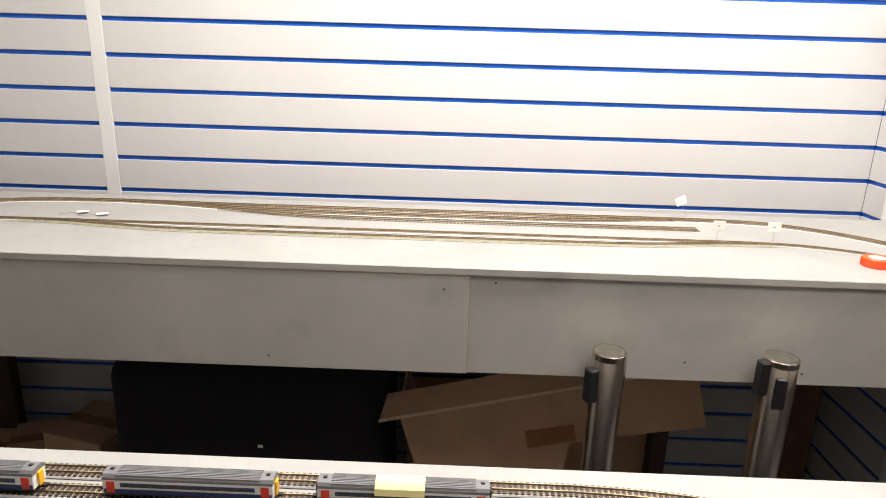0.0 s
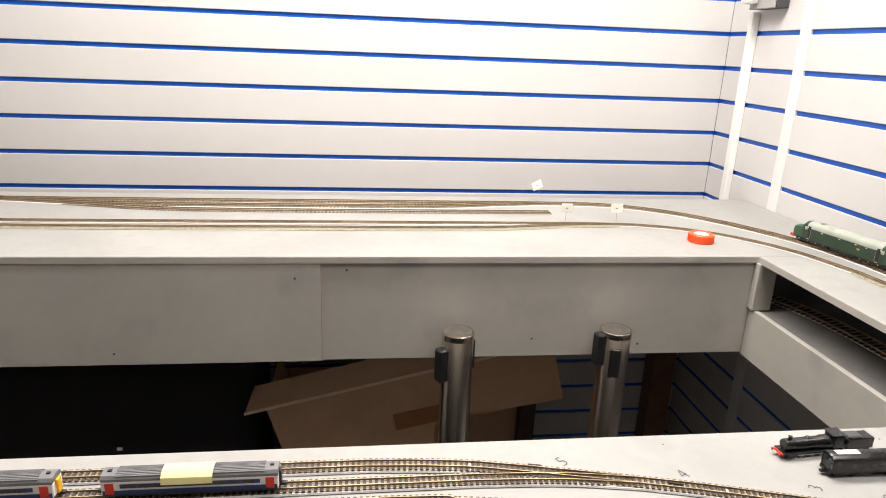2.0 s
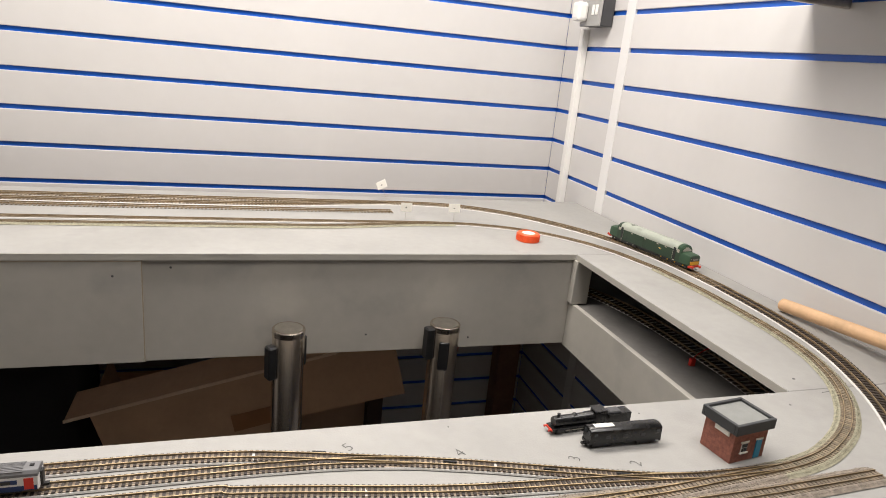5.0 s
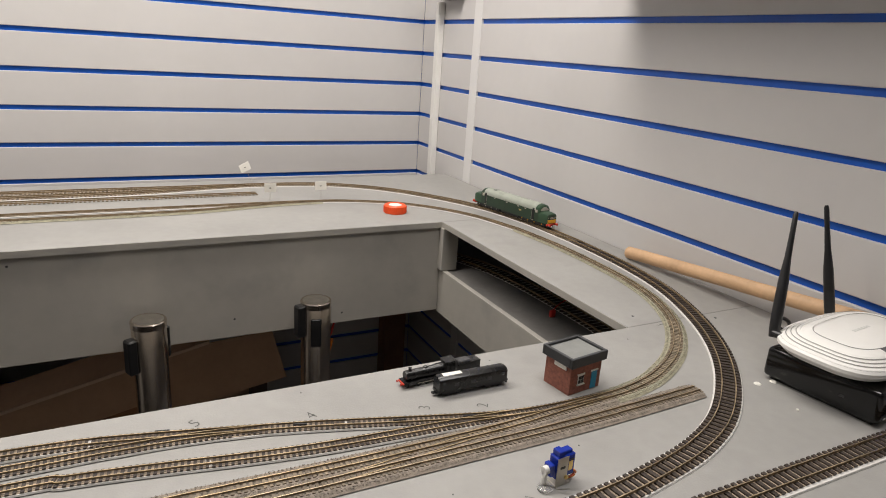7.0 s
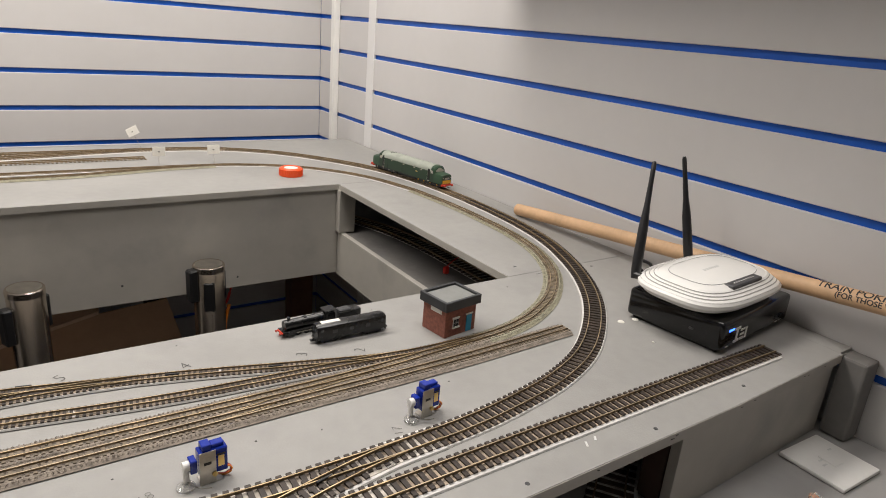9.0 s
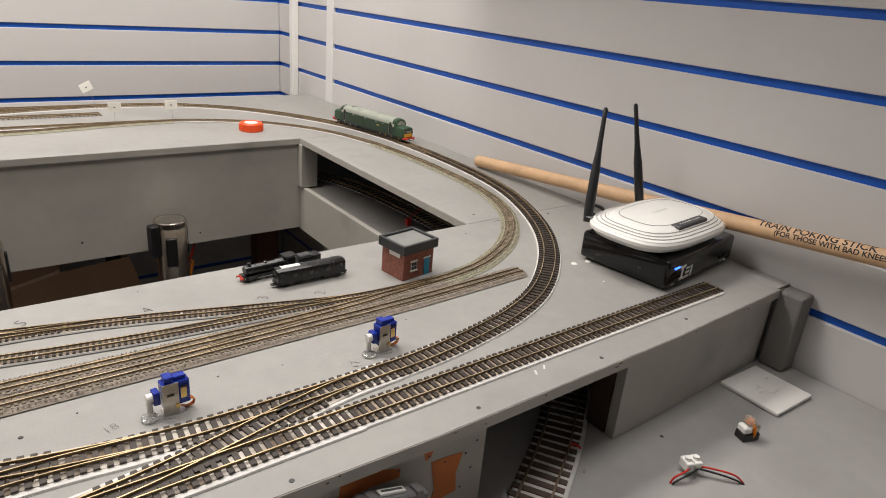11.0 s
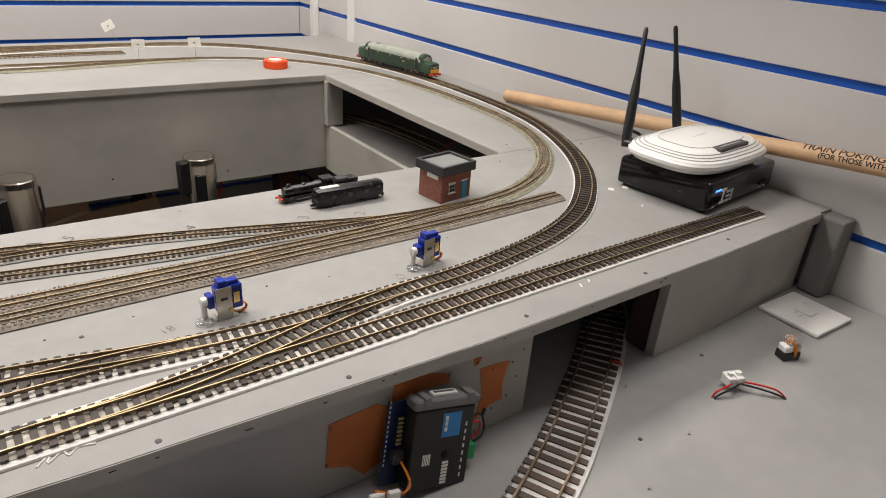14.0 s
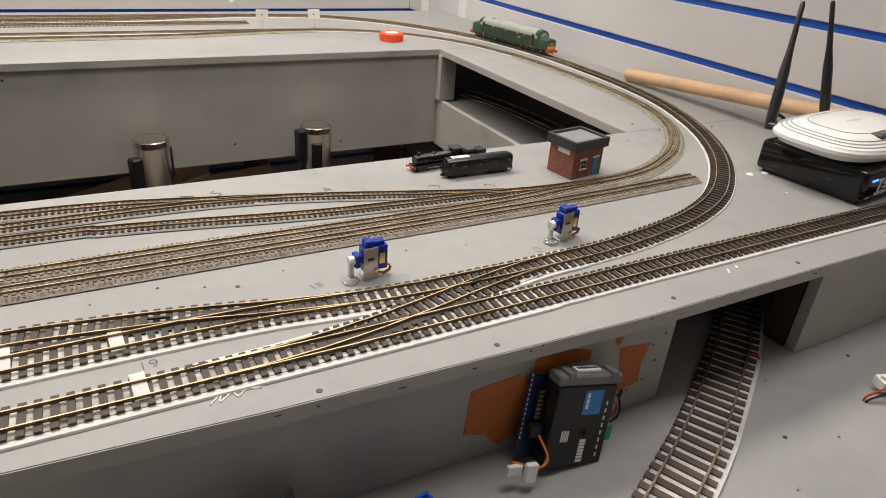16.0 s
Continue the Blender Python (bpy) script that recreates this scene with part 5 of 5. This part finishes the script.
module = thing("detector_module", pose(0.530, 0.204, ZL + 0.001, -11, 11, -6) @ Matrix.Diagonal((0.78, 0.72, 0.92, 1)), "black electronics module with blue label and green terminal", "electronics module")
part("circuit_board", bx(-0.052, 0.052, 0.008, 0.0098, 0.0, 0.084, bevel=0.0003), PCB, module, "dark blue circuit board")
case = part("case", bx(-0.032, 0.044, -0.022, 0.0075, 0.002, 0.083, bevel=0.0015), CASE, module)
part("case_cap", bx(-0.036, 0.047, -0.0235, 0.0, 0.0835, 0.0935, bevel=0.0018), CAPGREY, module, "grey end cap")
part("port", bx(-0.012, 0.020, -0.017, -0.006, 0.0937, 0.0965, bevel=0.0005), WHITE, module, "white multi-way port")
part("port_slot", bx(-0.009, 0.017, -0.0135, -0.0095, 0.0966, 0.0968), CASEGREY, module)
for x in (-0.026, 0.030):
    part("clip", bx(x, x + 0.009, -0.0245, -0.004, 0.088, 0.0962, bevel=0.0008), CAPGREY, module)
lab = part("blue_label", bx(0.002, 0.026, -0.0226, -0.0222, 0.054, 0.078), LABELBLUE, case, "bright blue label")
for k in range(3):
    part("label_mark", bx(0.005, 0.0085, -0.0230, -0.0227, 0.060 + k * 0.0055, 0.0645 + k * 0.0055), PAPER, case)
part("hole", lathe(bmesh.new(), [(0.0042, 0), (0.0042, 0.0005)], 18, pose(0.010, -0.0220, 0.036, 90)), GLOSS, case)
for k in range(5):
    part("printed_bar", bx(-0.018 + k * 0.0021, -0.0168 + k * 0.0021, -0.0226, -0.0221, 0.028, 0.039), PAPER, case)
for k in range(7):
    part("printed_bar", bx(0.0085, 0.0165, -0.0226, -0.0221, 0.006 + k * 0.0034, 0.0085 + k * 0.0034), PAPER, case)
for k in range(8):
    part("printed_bar", bx(0.033, 0.035, -0.0226, -0.0221, 0.010 + k * 0.0075, 0.014 + k * 0.0075), SCRATCH, case)
for k in range(7):
    part("header_pin", bx(-0.042, -0.036, -0.002, 0.0005, 0.044 + k * 0.0042, 0.0462 + k * 0.0042), GOLD, module)
for k in range(14):
    part("solder_pad", bx(-0.050, -0.0485, 0.0074, 0.0079, 0.02 + k * 0.0048, 0.0225 + k * 0.0048), SCRATCH, module)
part("terminal", bx(0.0445, 0.060, -0.012, 0.005, 0.020, 0.036, bevel=0.0008), GREEN, module, "green screw terminal")
part("lead", tube(bmesh.new(), [(0.052, 0.0, 0.036), (0.058, 0.002, 0.050), (0.072, 0.006, 0.052), (0.078, 0.010, 0.040), (0.066, 0.008, 0.032)], 0.0013, 7), WIRE_RED, module)
part("lead", tube(bmesh.new(), [(0.054, 0.004, 0.036), (0.068, 0.012, 0.055), (0.084, 0.016, 0.052), (0.086, 0.012, 0.034), (0.068, 0.010, 0.026)], 0.0013, 7), BLACK, module)
part("lead", tube(bmesh.new(), [(0.082, 0.014, 0.053), (0.086, 0.016, 0.060)], 0.0022, 7), BLACK, module)
part("plug", bx(-0.048, -0.034, -0.010, 0.0, 0.028, 0.040, bevel=0.001), BLACK, module)
for k in range(4):
    part("lead", tube(bmesh.new(), [(-0.038, -0.008 - k * 0.001, 0.031), (-0.032, -0.024 - k * 0.001, 0.018 - k * 0.001), (-0.045, -0.030, 0.006 + k * 0.001), (-0.070, -0.018, 0.006 + k * 0.0015)], 0.0012, 6), WIRE_ORANGE if k % 2 else WIRE_BROWN, module)
part("plug", bx(-0.060, -0.046, -0.034, -0.027, -0.004, 0.014, bevel=0.001), WHITE, module, "white plug")
part("plug", bx(-0.078, -0.060, -0.026, -0.020, 0.0, 0.010, bevel=0.001), WHITE, module, "white plug")

bin_box = thing("plastic_tray", pose(0.364, 0.178, ZL, 0, 0, 12), "bright blue open plastic tray on the lower board", "tray")
bb = bmesh.new()
for a in ((-0.04, 0.04, -0.03, -0.027, 0, 0.028), (-0.04, 0.04, 0.010, 0.013, 0, 0.028), (-0.04, -0.037, -0.027, 0.010, 0, 0.028), (0.037, 0.04, -0.027, 0.010, 0, 0.028), (-0.037, 0.037, -0.027, 0.010, 0, 0.003)):
    box(bb, *a, bevel=0.0008)
part("tray", bb, BIN_BLUE, bin_box)
part("label_holder", bx(-0.008, 0.012, 0.0, 0.0128, 0.0285, 0.030), CLEAR, bin_box)
cup = thing("plastic_cup", pose(0.331, 0.197, ZL), "light blue open plastic cup", "cup")
part("cup", lathe(bmesh.new(), [(0.009, 0), (0.0115, 0.034), (0.0105, 0.0342), (0.008, 0.002)], 24), CUP_BLUE, cup, "", True)
tin = thing("folded_card", pose(0.288, 0.196, ZL, 0, 0, 38), "grey folded card standing on the lower board", "card")
part("card", bx(-0.03, 0.03, -0.001, 0.001, 0, 0.052, m=pose(0, 0, 0, -12)), CASEGREY, tin)

# ---- under the board ----


def post(x, y, up):
    t = thing("barrier_post", pose(x, y, FLOOR), "polished steel queue barrier post with black belt clips", "barrier post", "barrier posts under the board")
    top = 0.948
    part("pole", lathe(bmesh.new(), [(0.0315, 0.012), (0.0315, top - 0.004), (0.030, top)], 36), CHROME, t, "polished steel tube", True)
    part("top_rim", lathe(bmesh.new(), [(0.0325, top - 0.012), (0.0325, top - 0.001), (0.031, top + 0.001), (0.0285, top + 0.001), (0.028, top - 0.0005)], 36), CHROME, t, "", True)
    part("top_cap", lathe(bmesh.new(), [(0.028, top - 0.002), (0.0275, top + 0.0012), (0.012, top + 0.0022)], 36), STEEL, t, "brushed steel cap", True)
    part("base_plate", lathe(bmesh.new(), [(0.16, 0), (0.16, 0.006), (0.14, 0.012), (0.035, 0.016)], 40), BLACK, t, "", True)
    for a, z0, z1, wd in ((205 if up == 0 else 195, top - 0.10 + up, top - 0.03 + up, 0.018), (25, top - 0.085, top - 0.02, 0.008), (115, top - 0.075, top - 0.015, 0.008)) + (((255, top - 0.095, top - 0.03, 0.004),) if up else ()):
        part("belt_clip", bx(0.029, 0.029 + wd, -0.011, 0.011, z0, z1, bevel=0.003), BLACK, t).matrix_basis = pose(0, 0, 0, 0, 0, a)
    return t


post(0.318, 1.196, 0.0)
post(0.642, 1.196, 0.026)
carton = thing("cardboard_box", pose(0.001 + 0.94 * 0.25, 0.0038 + 0.94 * 1.62, 0.0856 + 0.94 * FLOOR) @ Matrix.Scale(0.94, 4), "open brown cardboard box with raised flaps and tape", "box")


def sheet(points, thick, material, name, parent, label=""):
    b = bmesh.new()
    f = b.faces.new([b.verts.new(p) for p in points])
    f.normal_update()
    bmesh.ops.solidify(b, geom=[f], thickness=thick)
    return part(name, b, material, parent, label)


sheet(((-0.28, -0.05, 0.30), (0.06, -0.05, 0.30), (0.09, -0.05, 0.502), (0.161, -0.05, 0.522), (0.439, -0.05, 0.566), (0.40, -0.05, 0.714), (0.12, -0.05, 0.69), (-0.362, -0.05, 0.572)), 0.004, CARD, "front_panel", carton)
sheet(((-0.412, -0.075, 0.564), (0.235, -0.075, 0.716), (0.245, 0.02, 0.742), (-0.40, 0.02, 0.590)), 0.004, CARD, "flap", carton, "folded-out flap")
CARDEDGE = mat("cut_cardboard_edge", (0.72, 0.54, 0.40), 0.8, var=0.1, scale=60)
sheet(((-0.413, -0.0765, 0.559), (0.235, -0.0765, 0.711), (0.235, -0.0765, 0.719), (-0.413, -0.0765, 0.567)), 0.003, CARDEDGE, "cut_edge", carton, "pale cut cardboard edge")
sheet(((-0.28, -0.045, 0.30), (-0.28, 0.25, 0.30), (-0.36, 0.25, 0.57), (-0.36, -0.045, 0.565)), 0.004, CARD, "side_panel", carton)
sheet(((0.439, -0.045, 0.566), (0.439, 0.25, 0.566), (0.40, 0.25, 0.71), (0.40, -0.045, 0.712)), 0.004, CARD, "side_panel", carton)
sheet(((-0.36, 0.25, -0.093), (0.40, 0.25, -0.093), (0.40, 0.25, 0.52), (-0.36, 0.25, 0.52)), 0.004, CARD, "back_panel", carton)
sheet(((-0.28, -0.045, -0.093), (0.06, -0.045, -0.093), (0.06, -0.045, 0.3), (-0.28, -0.045, 0.3)), 0.004, CARD, "lower_panel", carton)
sheet(((-0.03, -0.0545, 0.535), (0.095, -0.0545, 0.562), (0.105, -0.0545, 0.515), (-0.02, -0.0545, 0.487)), 0.001, TAPE, "tape", carton, "brown parcel tape")

bag = thing("black_fabric_bag", pose(-0.48, 1.66, FLOOR), "large black fabric bag under the board", "bag")
part("bag", bx(-0.36, 0.34, -0.18, 0.2, 0.0, 0.74, bevel=0.06, seg=4), FABRIC, bag, "", True)
part("zip_pull", bx(0.02, 0.032, -0.184, -0.1805, 0.515, 0.522), WHITE, bag)
for x, w, z, a in ((-1.20, 0.09, 0.34, 20), (-1.03, 0.10, 0.40, -15), (-1.33, 0.08, 0.30, 5)):
    t = thing("cardboard_box", pose(x, 1.75, FLOOR, 0, 0, a), "small brown cardboard box in the dark under the board", "box", "boxes under the board")
    part("carton", bx(-w, w, -0.1, 0.1, 0, z, bevel=0.002), CARD, t)
    part("tape", bx(-w - 0.0005, w + 0.0005, -0.02, 0.02, z - 0.05, z + 0.0006), TAPE, t)
pan = thing("wooden_post", pose(1.215, 1.965, FLOOR), "dark brown wooden post standing in the corner", "post")
part("panel", bx(-0.092, -0.012, -0.02, 0.045, 0, 0.86, bevel=0.002), REDWOOD, pan)
pan2 = thing("wooden_post", pose(-1.42, 1.9, FLOOR), "dark brown wooden post under the board", "post")
part("panel", bx(-0.05, 0.05, -0.02, 0.02, 0, 0.86, bevel=0.002), WOOD, pan2)
cab = thing("red_cable", pose(0.70, 1.30, FLOOR), "red cable hanging behind the barrier post", "cable")
part("cable", tube(bmesh.new(), [(0.012, 0.0, 0.80), (0.002, 0.004, 0.74), (0.006, 0.0, 0.66), (-0.006, 0.0, 0.55), (0.0, 0.0, 0.42), (-0.01, 0.01, 0.28)], 0.0042, 8, 0.01), WIRE_ORANGE, cab, "orange-red flat cable")
part("cable", tube(bmesh.new(), [(0.02, 0.02, 0.90), (0.026, 0.02, 0.85), (0.012, 0.01, 0.81), (0.0, 0.01, 0.79)], 0.003, 8, 0.01), WIRE_RED, cab)
